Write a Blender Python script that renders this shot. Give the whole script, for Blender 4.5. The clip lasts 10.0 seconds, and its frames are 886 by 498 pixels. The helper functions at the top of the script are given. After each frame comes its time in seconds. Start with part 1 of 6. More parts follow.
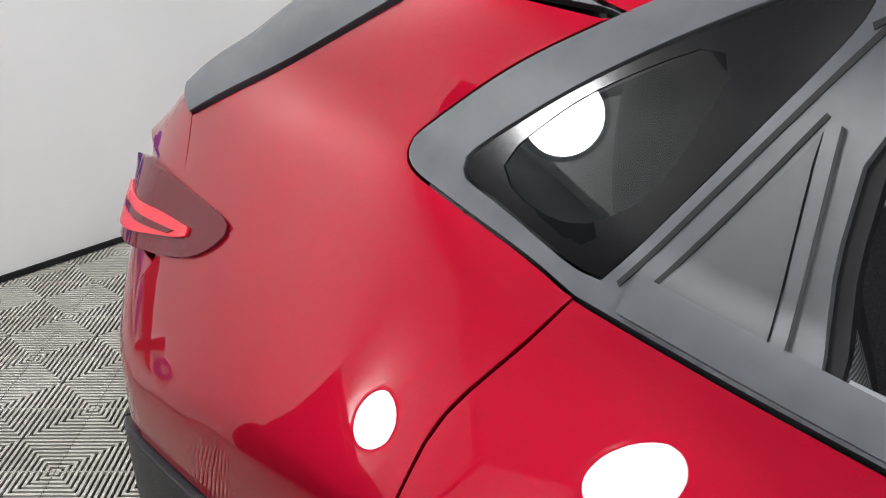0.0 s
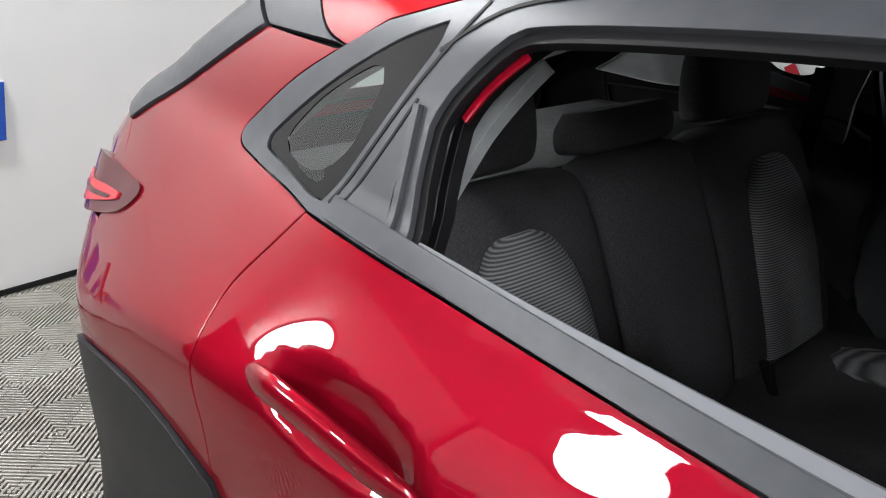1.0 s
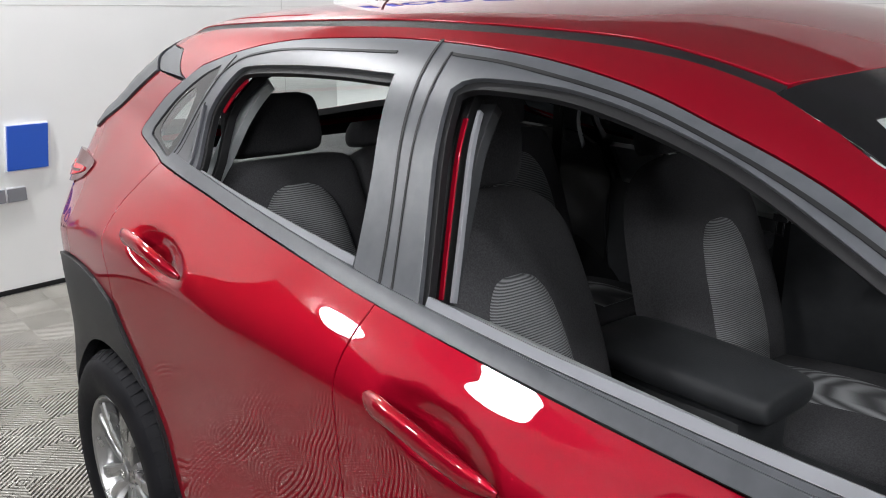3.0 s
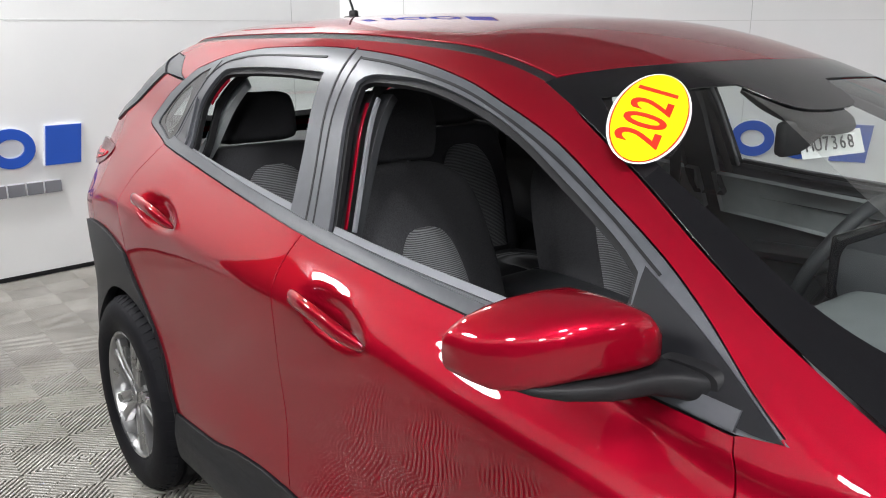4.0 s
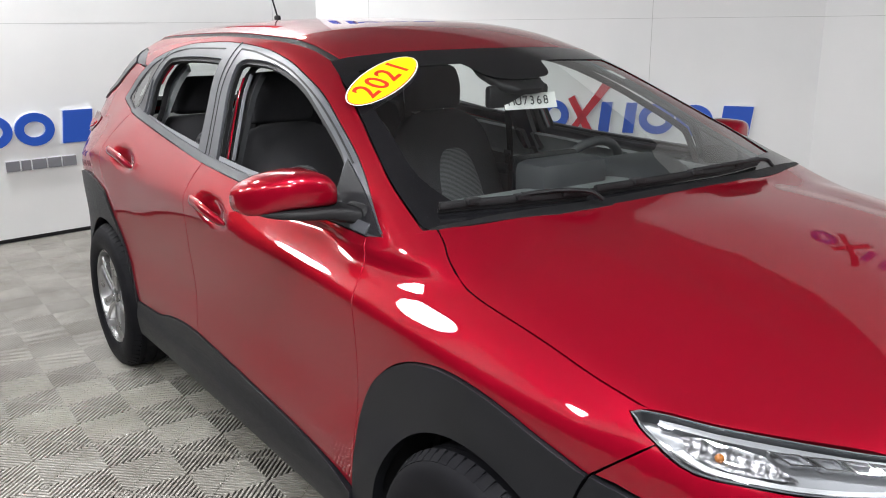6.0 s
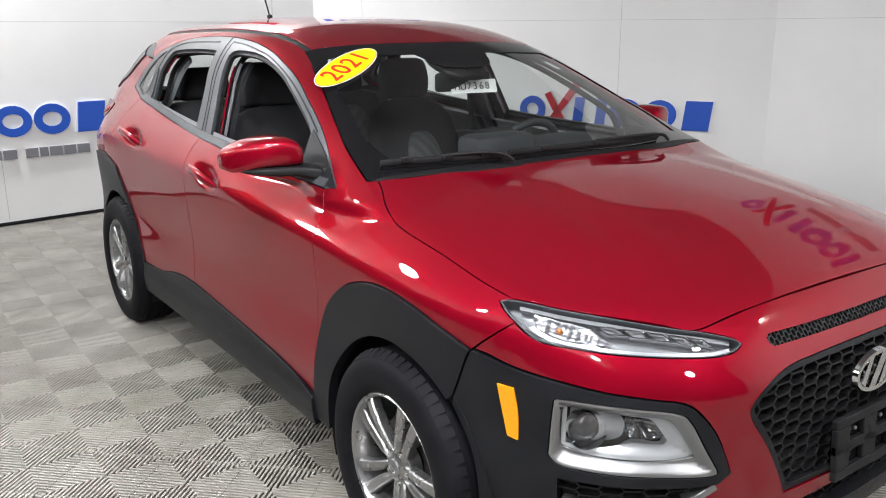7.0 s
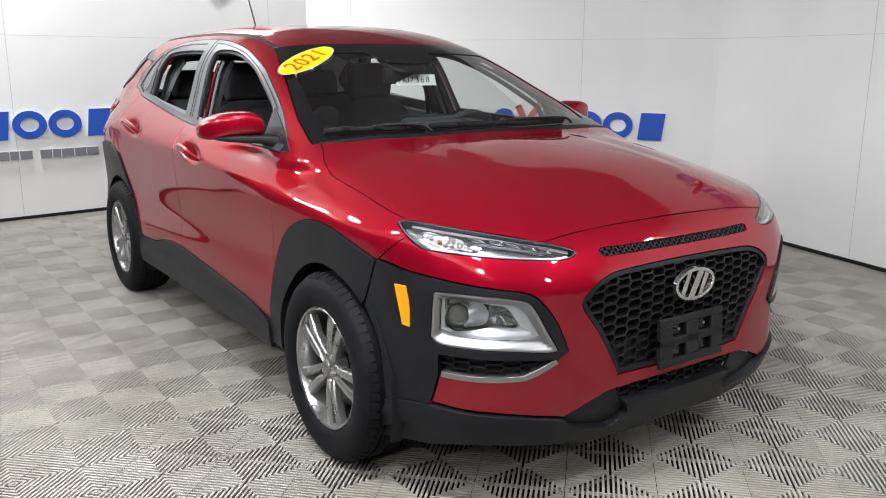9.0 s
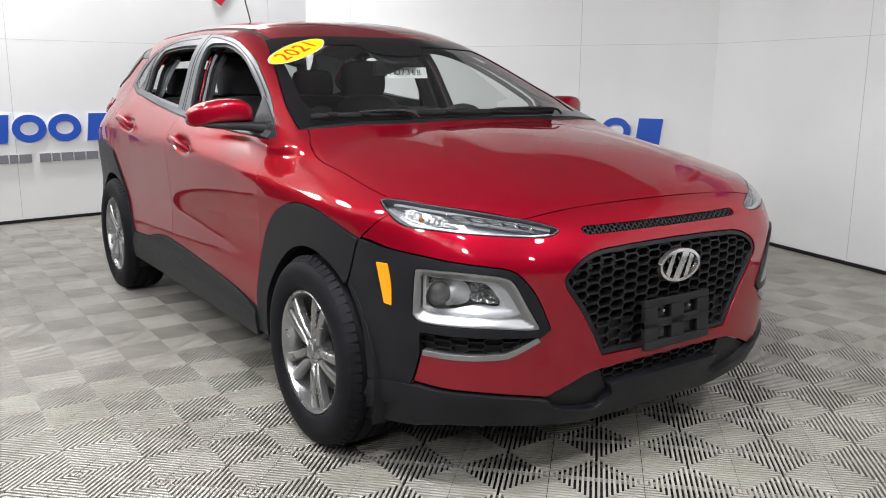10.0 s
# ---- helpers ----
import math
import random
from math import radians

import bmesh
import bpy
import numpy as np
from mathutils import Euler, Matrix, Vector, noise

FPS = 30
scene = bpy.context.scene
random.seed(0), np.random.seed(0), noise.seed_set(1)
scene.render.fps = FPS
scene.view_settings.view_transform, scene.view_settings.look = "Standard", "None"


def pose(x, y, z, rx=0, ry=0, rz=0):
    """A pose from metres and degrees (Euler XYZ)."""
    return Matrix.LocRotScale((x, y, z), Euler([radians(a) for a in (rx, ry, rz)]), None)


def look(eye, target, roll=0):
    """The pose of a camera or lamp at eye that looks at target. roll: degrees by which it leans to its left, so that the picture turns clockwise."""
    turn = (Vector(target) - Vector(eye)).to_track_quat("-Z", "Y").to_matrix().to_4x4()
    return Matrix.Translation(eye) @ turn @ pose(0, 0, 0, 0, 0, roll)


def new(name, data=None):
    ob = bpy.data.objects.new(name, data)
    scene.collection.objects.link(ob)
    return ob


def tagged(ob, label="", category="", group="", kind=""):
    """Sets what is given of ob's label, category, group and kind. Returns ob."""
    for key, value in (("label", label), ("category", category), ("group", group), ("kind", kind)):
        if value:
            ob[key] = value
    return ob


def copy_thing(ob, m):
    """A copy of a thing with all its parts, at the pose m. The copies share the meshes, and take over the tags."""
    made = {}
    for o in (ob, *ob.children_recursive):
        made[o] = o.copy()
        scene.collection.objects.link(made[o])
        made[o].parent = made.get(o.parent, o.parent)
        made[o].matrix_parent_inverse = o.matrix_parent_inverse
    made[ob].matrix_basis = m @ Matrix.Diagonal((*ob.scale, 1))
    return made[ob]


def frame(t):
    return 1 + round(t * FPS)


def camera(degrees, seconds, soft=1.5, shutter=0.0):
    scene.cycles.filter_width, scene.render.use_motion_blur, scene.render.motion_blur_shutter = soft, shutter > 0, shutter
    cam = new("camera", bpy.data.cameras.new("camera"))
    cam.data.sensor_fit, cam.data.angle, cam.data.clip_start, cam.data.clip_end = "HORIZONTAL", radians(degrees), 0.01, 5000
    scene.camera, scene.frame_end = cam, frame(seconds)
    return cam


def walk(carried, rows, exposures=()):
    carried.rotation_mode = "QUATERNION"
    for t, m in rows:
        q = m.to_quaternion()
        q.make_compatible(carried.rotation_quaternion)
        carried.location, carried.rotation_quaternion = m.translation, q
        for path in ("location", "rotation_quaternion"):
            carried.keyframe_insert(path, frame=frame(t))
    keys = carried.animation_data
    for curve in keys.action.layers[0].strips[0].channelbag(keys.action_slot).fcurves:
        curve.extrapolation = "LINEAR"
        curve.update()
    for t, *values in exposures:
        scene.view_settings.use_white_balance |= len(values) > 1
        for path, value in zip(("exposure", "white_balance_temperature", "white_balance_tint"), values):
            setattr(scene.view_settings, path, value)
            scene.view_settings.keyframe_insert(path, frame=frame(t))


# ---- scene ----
import functools

from mathutils import geometry

cam = camera(56.0, 10.0, soft=1.0)
PATH = [
    (0, (-0.91, -1.201, 1.409), (-2.157, 0.16, 0.638), 1.4),
    (0.5, (-0.673, -1.257, 1.429), (-1.978, 0.073, 0.703), 1.0),
    (1, (-0.4, -1.292, 1.446), (-1.749, 0.023, 0.775), 1.0),
    (1.5, (-0.13, -1.406, 1.446), (-1.518, -0.108, 0.824), 0.7),
    (2, (0.125, -1.487, 1.463), (-1.299, -0.213, 0.872), 0.1),
    (2.5, (0.432, -1.481, 1.457), (-1.007, -0.207, 0.902), 0.2),
    (2.7, (0.548, -1.475, 1.48), (-0.901, -0.213, 0.925), -0.0),
    (3.8, (1.192, -1.639, 1.497), (-0.313, -0.429, 0.977), 0.0),
    (4, (1.305, -1.645, 1.494), (-0.21, -0.446, 0.977), 0.0),
    (4.5, (1.625, -1.636, 1.502), (0.098, -0.453, 0.982), -0.3),
    (5, (1.917, -1.701, 1.51), (0.377, -0.535, 0.992), -0.5),
    (5.5, (2.195, -1.783, 1.517), (0.642, -0.636, 0.994), -0.7),
    (6, (2.479, -1.789, 1.503), (0.92, -0.65, 0.981), -0.5),
    (7.3, (3.174, -1.969, 1.47), (1.6, -0.846, 0.957), -0.1),
    (7.5, (3.268, -1.968, 1.458), (1.693, -0.845, 0.948), -0.0),
    (8, (3.504, -1.949, 1.442), (1.923, -0.829, 0.945), 0.1),
    (8.5, (3.649, -2.039, 1.409), (2.061, -0.92, 0.935), 0.2),
    (9, (3.722, -2.089, 1.357), (2.125, -0.971, 0.912), 0.3),
    (9.5, (3.769, -2.05, 1.293), (2.165, -0.933, 0.87), 0.3),
    (10, (3.773, -2.04, 1.239), (2.16, -0.927, 0.837), 0.4),
]
walk(cam, [(t, look(eye, target, roll)) for t, eye, target, roll in PATH])

# ---- light ----
world = bpy.data.worlds.new("world")
scene.world = world
world.use_nodes = True
world.node_tree.nodes["Background"].inputs[0].default_value = (0.9, 0.95, 1, 1)
world.node_tree.nodes["Background"].inputs[1].default_value = 0.3

CEILING = 3.5


# ---- materials ----
def material(name, colour, rough=0.5, metal=0.0, **more):
    m = bpy.data.materials.new(name)
    m.use_nodes = True
    b = m.node_tree.nodes["Principled BSDF"]
    b.inputs["Base Color"].default_value = (*colour, 1)
    b.inputs["Roughness"].default_value = rough
    b.inputs["Metallic"].default_value = metal
    for key, value in more.items():
        b.inputs[key.replace("_", " ")].default_value = value
    return m


def grain(m, scale, low, high, rough=None, bump=0.0, detail=4.0, stretch=(1, 1, 1), fine=None):
    """Varies a material's colour between two tones, with bump and roughness from the same pattern."""
    n, l = m.node_tree.nodes, m.node_tree.links
    b = n["Principled BSDF"]
    at, mp, no = n.new("ShaderNodeTexCoord"), n.new("ShaderNodeMapping"), n.new("ShaderNodeTexNoise")
    mp.inputs["Scale"].default_value = stretch
    no.inputs["Scale"].default_value, no.inputs["Detail"].default_value = scale, detail
    ramp = n.new("ShaderNodeValToRGB")
    ramp.color_ramp.elements[0].color, ramp.color_ramp.elements[1].color = (*low, 1), (*high, 1)
    ramp.color_ramp.elements[0].position, ramp.color_ramp.elements[1].position = 0.3, 0.7
    l.new(at.outputs["Object"], mp.inputs[0])
    l.new(mp.outputs[0], no.inputs["Vector"])
    l.new(no.outputs[0], ramp.inputs[0])
    l.new(ramp.outputs[0], b.inputs["Base Color"])
    if rough:
        r = n.new("ShaderNodeMapRange")
        r.inputs[3].default_value, r.inputs[4].default_value = rough
        l.new(no.outputs[0], r.inputs[0])
        l.new(r.outputs[0], b.inputs["Roughness"])
    if bump:
        source = no
        if fine:
            source = n.new("ShaderNodeTexNoise")
            source.inputs["Scale"].default_value, source.inputs["Detail"].default_value = fine, 2
            l.new(mp.outputs[0], source.inputs["Vector"])
        bu = n.new("ShaderNodeBump")
        bu.inputs["Strength"].default_value, bu.inputs["Distance"].default_value = bump, 0.002
        l.new(source.outputs[0], bu.inputs["Height"])
        l.new(bu.outputs[0], b.inputs["Normal"])
    return m


def glow(name, colour, strength):
    m = material(name, colour, 0.5)
    b = m.node_tree.nodes["Principled BSDF"]
    b.inputs["Emission Color"].default_value, b.inputs["Emission Strength"].default_value = (*colour, 1), strength
    return m


def glass(name, colour, rough=0.0, clear=0.9):
    """A thin pane: mostly clear, with the mirror gloss of glass."""
    m = bpy.data.materials.new(name)
    m.use_nodes = True
    n, l = m.node_tree.nodes, m.node_tree.links
    n.remove(n["Principled BSDF"])
    out, see, gloss, mix, face_on = n["Material Output"], n.new("ShaderNodeBsdfTransparent"), n.new("ShaderNodeBsdfGlossy"), n.new("ShaderNodeMixShader"), n.new("ShaderNodeLayerWeight")
    power, rise = n.new("ShaderNodeMath"), n.new("ShaderNodeMath")
    power.operation, rise.operation = "POWER", "MULTIPLY_ADD"
    power.inputs[1].default_value, rise.inputs[1].default_value, rise.inputs[2].default_value = 3.4, 0.9, 0.085
    see.inputs[0].default_value, gloss.inputs["Roughness"].default_value, face_on.inputs[0].default_value = (*colour, 1), rough, 0.5
    l.new(face_on.outputs["Facing"], power.inputs[0]), l.new(power.outputs[0], rise.inputs[0]), l.new(rise.outputs[0], mix.inputs[0]), l.new(see.outputs[0], mix.inputs[1]), l.new(gloss.outputs[0], mix.inputs[2])
    l.new(mix.outputs[0], out.inputs[0])
    return m


def flake_paint():
    m = material("red_paint", (0.26, 0.003, 0.014), 0.46, 0.6, Coat_Weight=1.0, Coat_Roughness=0.008, Coat_IOR=1.5, Specular_IOR_Level=0.05, Specular_Tint=(0.55, 0.02, 0.05, 1))
    n, l = m.node_tree.nodes, m.node_tree.links
    at, cells, ramp = n.new("ShaderNodeTexCoord"), n.new("ShaderNodeTexNoise"), n.new("ShaderNodeValToRGB")
    cells.inputs["Scale"].default_value, cells.inputs["Detail"].default_value = 900, 1
    ramp.color_ramp.elements[0].color, ramp.color_ramp.elements[1].color = (0.235, 0.002, 0.012, 1), (0.295, 0.003, 0.017, 1)
    l.new(at.outputs["Object"], cells.inputs["Vector"])
    l.new(cells.outputs[0], ramp.inputs[0])
    l.new(ramp.outputs[0], n["Principled BSDF"].inputs["Base Color"])
    return m


PAINT = flake_paint()
CLAD = grain(material("grey_plastic", (0.013, 0.0135, 0.015), 0.42, Specular_IOR_Level=0.2), 9, (0.0075, 0.008, 0.0098), (0.012, 0.0125, 0.0150), (0.34, 0.46), 0.25, fine=1400)
TRIM = grain(material("satin_trim", (0.07, 0.074, 0.082), 0.34, 0.1), 40, (0.058, 0.062, 0.070), (0.072, 0.076, 0.086), (0.32, 0.42))
BLACK = material("black_gloss", (0.006, 0.006, 0.007), 0.12)
COVER = grain(material("grained_cover", (0.022, 0.024, 0.030), 0.42, Specular_IOR_Level=0.8), 60, (0.018, 0.020, 0.026), (0.026, 0.028, 0.034), (0.40, 0.44))
DARK = grain(material("black_plastic", (0.007, 0.007, 0.008), 0.5, Specular_IOR_Level=0.3), 30, (0.005, 0.005, 0.006), (0.010, 0.010, 0.011), (0.45, 0.65), 0.2, fine=900)
SEAL = material("rubber_seal", (0.006, 0.006, 0.007), 0.55, Specular_IOR_Level=0.3)
# Pale tone paints the light caught by the doors' inner edges.
STRIP = material("inner_edge_sheen", (0.20, 0.205, 0.225), 0.45)
TYRE = grain(material("tyre_rubber", (0.008, 0.008, 0.009), 0.5, Specular_IOR_Level=0.13), 25, (0.004, 0.004, 0.0055), (0.009, 0.009, 0.011), (0.5, 0.75), 0.2, fine=500)
ALLOY = grain(material("silver_alloy", (0.36, 0.36, 0.36), 0.30, 0.9), 12, (0.34, 0.34, 0.34), (0.40, 0.40, 0.40), (0.24, 0.32))
CHROME = material("chrome", (0.75, 0.75, 0.76), 0.08, 1.0)
CHROMEDULL = material("lamp_silver", (0.52, 0.53, 0.55), 0.28, 0.5)
BRIGHTRED = material("red_light_field", (0.62, 0.006, 0.02), 0.25, Coat_Weight=0.3)
SATIN = grain(material("satin_silver", (0.30, 0.30, 0.305), 0.28, 0.9), 30, (0.30, 0.30, 0.305), (0.32, 0.32, 0.325), (0.36, 0.42))
LAMPGREY = material("lamp_grey", (0.24, 0.245, 0.26), 0.32, 0.35)
SIGNAL = material("signal_reflector", (0.20, 0.20, 0.21), 0.30, 0.85)
BULB = material("amber_bulb", (0.30, 0.10, 0.015), 0.2, 0.0, Coat_Weight=0.5)
REFLECTOR = material("dark_reflector", (0.22, 0.22, 0.23), 0.12, 0.95)
EYE_GLASS = material("projector_glass", (0.035, 0.037, 0.04), 0.03, 0.0, Coat_Weight=1.0, Coat_Roughness=0.01)
IRON = grain(material("brake_iron", (0.12, 0.11, 0.10), 0.6, 0.6), 60, (0.08, 0.07, 0.06), (0.18, 0.17, 0.16))
AMBER = material("amber_lens", (0.90, 0.30, 0.001), 0.12, 0.0, Coat_Weight=0.3, Emission_Color=(1, 0.35, 0, 1), Emission_Strength=0.0)
REDLENS = material("red_lens", (0.09, 0.004, 0.009), 0.06, 0.0, Specular_IOR_Level=0.3)
CLEAR = glass("clear_lens", (0.93, 0.95, 0.96))
WINDOW = glass("windscreen_glass", (0.86, 0.92, 0.90))
TINT = glass("tinted_glass", (0.60, 0.66, 0.65))
FABRIC = grain(material("black_fabric", (0.012, 0.012, 0.014), 0.95, Specular_IOR_Level=0.2), 300, (0.036, 0.036, 0.039), (0.066, 0.066, 0.071), None, 0.3, fine=2200)
CABIN = grain(material("cabin_plastic", (0.018, 0.019, 0.021), 0.55), 20, (0.024, 0.026, 0.029), (0.036, 0.038, 0.042), (0.48, 0.62), 0.25, fine=900)
DASHGREY = grain(material("dashboard_skin", (0.14, 0.15, 0.152), 0.6), 20, (0.125, 0.136, 0.138), (0.16, 0.172, 0.175), (0.5, 0.65), 0.2, fine=900)
CABINGREY = grain(material("grey_cabin_trim", (0.10, 0.11, 0.12), 0.6), 20, (0.24, 0.255, 0.26), (0.30, 0.315, 0.32), (0.5, 0.65), 0.2, fine=900)
LINER = grain(material("headliner_cloth", (0.42, 0.42, 0.40), 0.95), 60, (0.38, 0.38, 0.36), (0.46, 0.46, 0.44), None, 0.2, fine=900)
WALL = grain(material("white_wall_paint", (0.80, 0.80, 0.79), 0.55), 1.2, (0.77, 0.775, 0.77), (0.83, 0.83, 0.82), (0.45, 0.62), 0.05, fine=300)
CEILMAT = grain(material("grey_ceiling_paint", (0.10, 0.10, 0.105), 0.8), 1.5, (0.15, 0.15, 0.155), (0.19, 0.19, 0.195))


def woven():
    """Grey seat cloth with fine dark cross ribs."""
    m = material("woven_grey_cloth", (0.16, 0.165, 0.17), 0.9)
    n, l = m.node_tree.nodes, m.node_tree.links
    at, mp, w, ramp = n.new("ShaderNodeTexCoord"), n.new("ShaderNodeMapping"), n.new("ShaderNodeTexWave"), n.new("ShaderNodeValToRGB")
    w.bands_direction, w.inputs["Scale"].default_value, w.inputs["Distortion"].default_value = "Z", 62, 0.4
    w.inputs["Detail Scale"].default_value = 6
    ramp.color_ramp.elements[0].color, ramp.color_ramp.elements[1].color = (0.045, 0.046, 0.049, 1), (0.24, 0.247, 0.255, 1)
    l.new(at.outputs["Object"], mp.inputs[0]), l.new(mp.outputs[0], w.inputs["Vector"])
    l.new(w.outputs[0], ramp.inputs[0]), l.new(ramp.outputs[0], n["Principled BSDF"].inputs["Base Color"])
    bu = n.new("ShaderNodeBump")
    bu.inputs["Strength"].default_value, bu.inputs["Distance"].default_value = 0.5, 0.002
    l.new(w.outputs[0], bu.inputs["Height"]), l.new(bu.outputs[0], n["Principled BSDF"].inputs["Normal"])
    return m


WOVEN = woven()


def tile_plastic():
    m = material("grey_tile_plastic", (0.36, 0.35, 0.33), 0.42)
    n, l = m.node_tree.nodes, m.node_tree.links
    at, info, no, ramp, mixer = n.new("ShaderNodeNewGeometry"), n.new("ShaderNodeObjectInfo"), n.new("ShaderNodeTexNoise"), n.new("ShaderNodeValToRGB"), n.new("ShaderNodeMix")
    no.inputs["Scale"].default_value, no.inputs["Detail"].default_value, no.inputs["Roughness"].default_value = 2.6, 12, 0.72
    ramp.color_ramp.elements[0].color, ramp.color_ramp.elements[1].color = (0.29, 0.273, 0.238, 1), (0.43, 0.414, 0.376, 1)
    ramp.color_ramp.elements[0].position, ramp.color_ramp.elements[1].position = 0.35, 0.65
    mixer.data_type, mixer.blend_type = "RGBA", "MULTIPLY"
    tone = n.new("ShaderNodeMapRange")
    tone.inputs[3].default_value, tone.inputs[4].default_value = 0.88, 1.0
    l.new(at.outputs["Position"], no.inputs["Vector"]), l.new(no.outputs[0], ramp.inputs[0])
    l.new(info.outputs["Random"], tone.inputs[0])
    mixer.inputs["Factor"].default_value = 1
    l.new(ramp.outputs[0], mixer.inputs["A"]), l.new(tone.outputs[0], mixer.inputs["B"])
    l.new(mixer.outputs["Result"], n["Principled BSDF"].inputs["Base Color"])
    return m


TILE = tile_plastic()
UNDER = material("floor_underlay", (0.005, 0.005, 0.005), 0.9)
BLUE = material("blue_sign_face", (0.02, 0.09, 0.48), 0.35)
SIGNRED = material("red_sign_face", (0.50, 0.015, 0.03), 0.35)
SIGNGREY = material("grey_sign_face", (0.20, 0.20, 0.22), 0.4)
SIGNEDGE = material("white_sign_edge", (0.85, 0.85, 0.88), 0.4)
YELLOW = material("yellow_sticker", (0.95, 0.78, 0.0), 0.5)
STICKRED = material("red_print", (0.62, 0.02, 0.01), 0.5)
PAPER = material("white_paper", (0.8, 0.8, 0.78), 0.6)
INK = material("black_ink", (0.02, 0.02, 0.02), 0.6)
FILLFACE = glow("fill_lamp_disc", (0.975, 0.98, 1.0), 280)
HANGFACE = glow("studio_lamp_disc", (0.975, 0.98, 1.0), 72)
# Near-black colour stands in for the missing light in the hall.
HALL = grain(material("unlit_hall_tone", (0.02, 0.02, 0.022), 0.8), 1.0, (0.015, 0.015, 0.017), (0.03, 0.03, 0.032))
JOINT = material("panel_joint_grey", (0.52, 0.52, 0.51), 0.6)


# ---- the shape of the car: front along +x, its right flank along -y ----
def ease(a, b, v):
    t = np.clip((v - a) / (b - a), 0, 1)
    return t * t * (3 - 2 * t)


@functools.lru_cache(maxsize=None)
def slopes(pairs, flat):
    xs, ys = np.array([p[0] for p in pairs], float), np.array([p[1] for p in pairs], float)
    d = np.diff(ys) / np.diff(xs)
    m = np.zeros(len(xs))
    m[0], m[-1] = 0 if flat else d[0], d[-1]
    for k in range(1, len(xs) - 1):
        m[k] = 0 if d[k - 1] * d[k] <= 0 else 2 * d[k - 1] * d[k] / (d[k - 1] + d[k])
    return xs, ys, m, np.diff(xs)


def line(v, *pairs, flat=False):
    """A smooth curve through (v, value) pairs."""
    xs, ys, m, gaps = slopes(pairs, flat)
    v = np.minimum(np.maximum(v, xs[0]), xs[-1])
    i = np.minimum(np.maximum(np.searchsorted(xs, v) - 1, 0), len(xs) - 2)
    h = gaps[i]
    t = (v - xs[i]) / h
    s = 1 - t
    return ys[i] * (1 + 2 * t) * s * s + h * m[i] * t * s * s + ys[i + 1] * t * t * (3 - 2 * t) - h * m[i + 1] * t * t * s


def soft(a, b, r):
    """The larger of two distances, rounded over r."""
    h = np.clip(r - np.abs(a - b), 0, None) / r
    return np.maximum(a, b) + h * h * r * 0.25


def belt(x):
    """Height of the line under the side windows."""
    return line(x, (-2.1, 1.22), (-1.45, 1.20), (-1.2, 1.155), (-0.3, 1.05), (0.72, 0.985), (1.05, 0.975), (2.1, 0.93))


def side(x, z):
    """Half width of the lower body at a station and height."""
    low = line(z, (0.18, -0.045), (0.30, -0.008), (0.45, 0.0), (0.62, -0.014), (0.8, -0.004), (0.92, 0.0), (1.3, 0.0))
    mid = line(x, (-2.2, 0.76), (-1.9, 0.815), (-1.55, 0.872), (-1.25, 0.882), (-0.9, 0.868), (-0.3, 0.862), (0.5, 0.862),
               (1.0, 0.868), (1.35, 0.872), (1.7, 0.848), (2.2, 0.74))
    crease = line(x, (-2.1, 0.90), (-1.75, 0.92), (-1.45, 0.97), (-1.3, 0.98), (-1.0, 0.96), (-0.7, 0.935), (-0.3, 0.93), (0.7, 0.885), (1.4, 0.84), (2.1, 0.80))
    lean = line(x, (-2.1, 0.60), (-1.75, 0.62), (-1.45, 0.78), (-1.3, 0.80), (-1.0, 0.62), (-0.7, 0.44), (-0.3, 0.44), (0.5, 0.66), (1.0, 0.75), (1.6, 0.6), (2.1, 0.5))
    over = z - crease
    up = 0.5 * (over + np.sqrt(over * over + 0.0003))
    swell = line(x, (-1.6, 0.0), (-1.1, 0.3), (-0.7, 1.5), (0.4, 1.5), (0.9, 0.0), (2.0, 0.0)) * np.minimum(up, 0.15) ** 2
    return mid + low - lean * up - swell


def bonnet(x, y):
    a = np.abs(y)
    mid = line(x, (0.6, 1.13), (1.0, 1.085), (1.3, 1.05), (1.6, 1.0), (1.85, 0.93), (2.0, 0.865), (2.1, 0.80))
    ridge = line(x, (0.8, 0.52), (1.6, 0.46), (2.1, 0.40))
    fall = line(a / ridge, (0.0, 0.0), (0.5, -0.006), (1.0, -0.020), (1.3, -0.047), (1.6, -0.084), (2.2, -0.16), flat=True)
    return mid + fall * ease(2.7, 1.4, x)


def nose(y, z):
    a = np.abs(y)
    mid = line(z, (0.15, 1.98), (0.24, 2.045), (0.34, 2.085), (0.44, 2.09), (0.70, 2.10), (0.80, 2.075), (0.9, 2.03), (1.0, 1.96))
    return mid - line(a, (0.0, 0.0), (0.3, 0.012), (0.5, 0.045), (0.65, 0.12), (0.78, 0.26), (0.86, 0.42), (0.95, 0.65), flat=True)


def tail(y, z):
    a = np.abs(y)
    mid = line(z, (0.2, -1.93), (0.4, -2.02), (0.8, -2.05), (1.0, -2.06), (1.1, -2.04), (1.2, -1.98), (1.5, -1.80))
    return mid + line(a, (0.0, 0.0), (0.4, 0.015), (0.6, 0.075), (0.75, 0.17), (0.9, 0.34), flat=True)


def roof(x, y):
    mid = line(x, (-2.0, 1.42), (-1.6, 1.485), (-1.25, 1.515), (-0.6, 1.532), (-0.1, 1.515), (0.3, 1.455), (0.7, 1.35))
    return mid - 0.10 * y * y - 0.30 * np.abs(y) ** 4


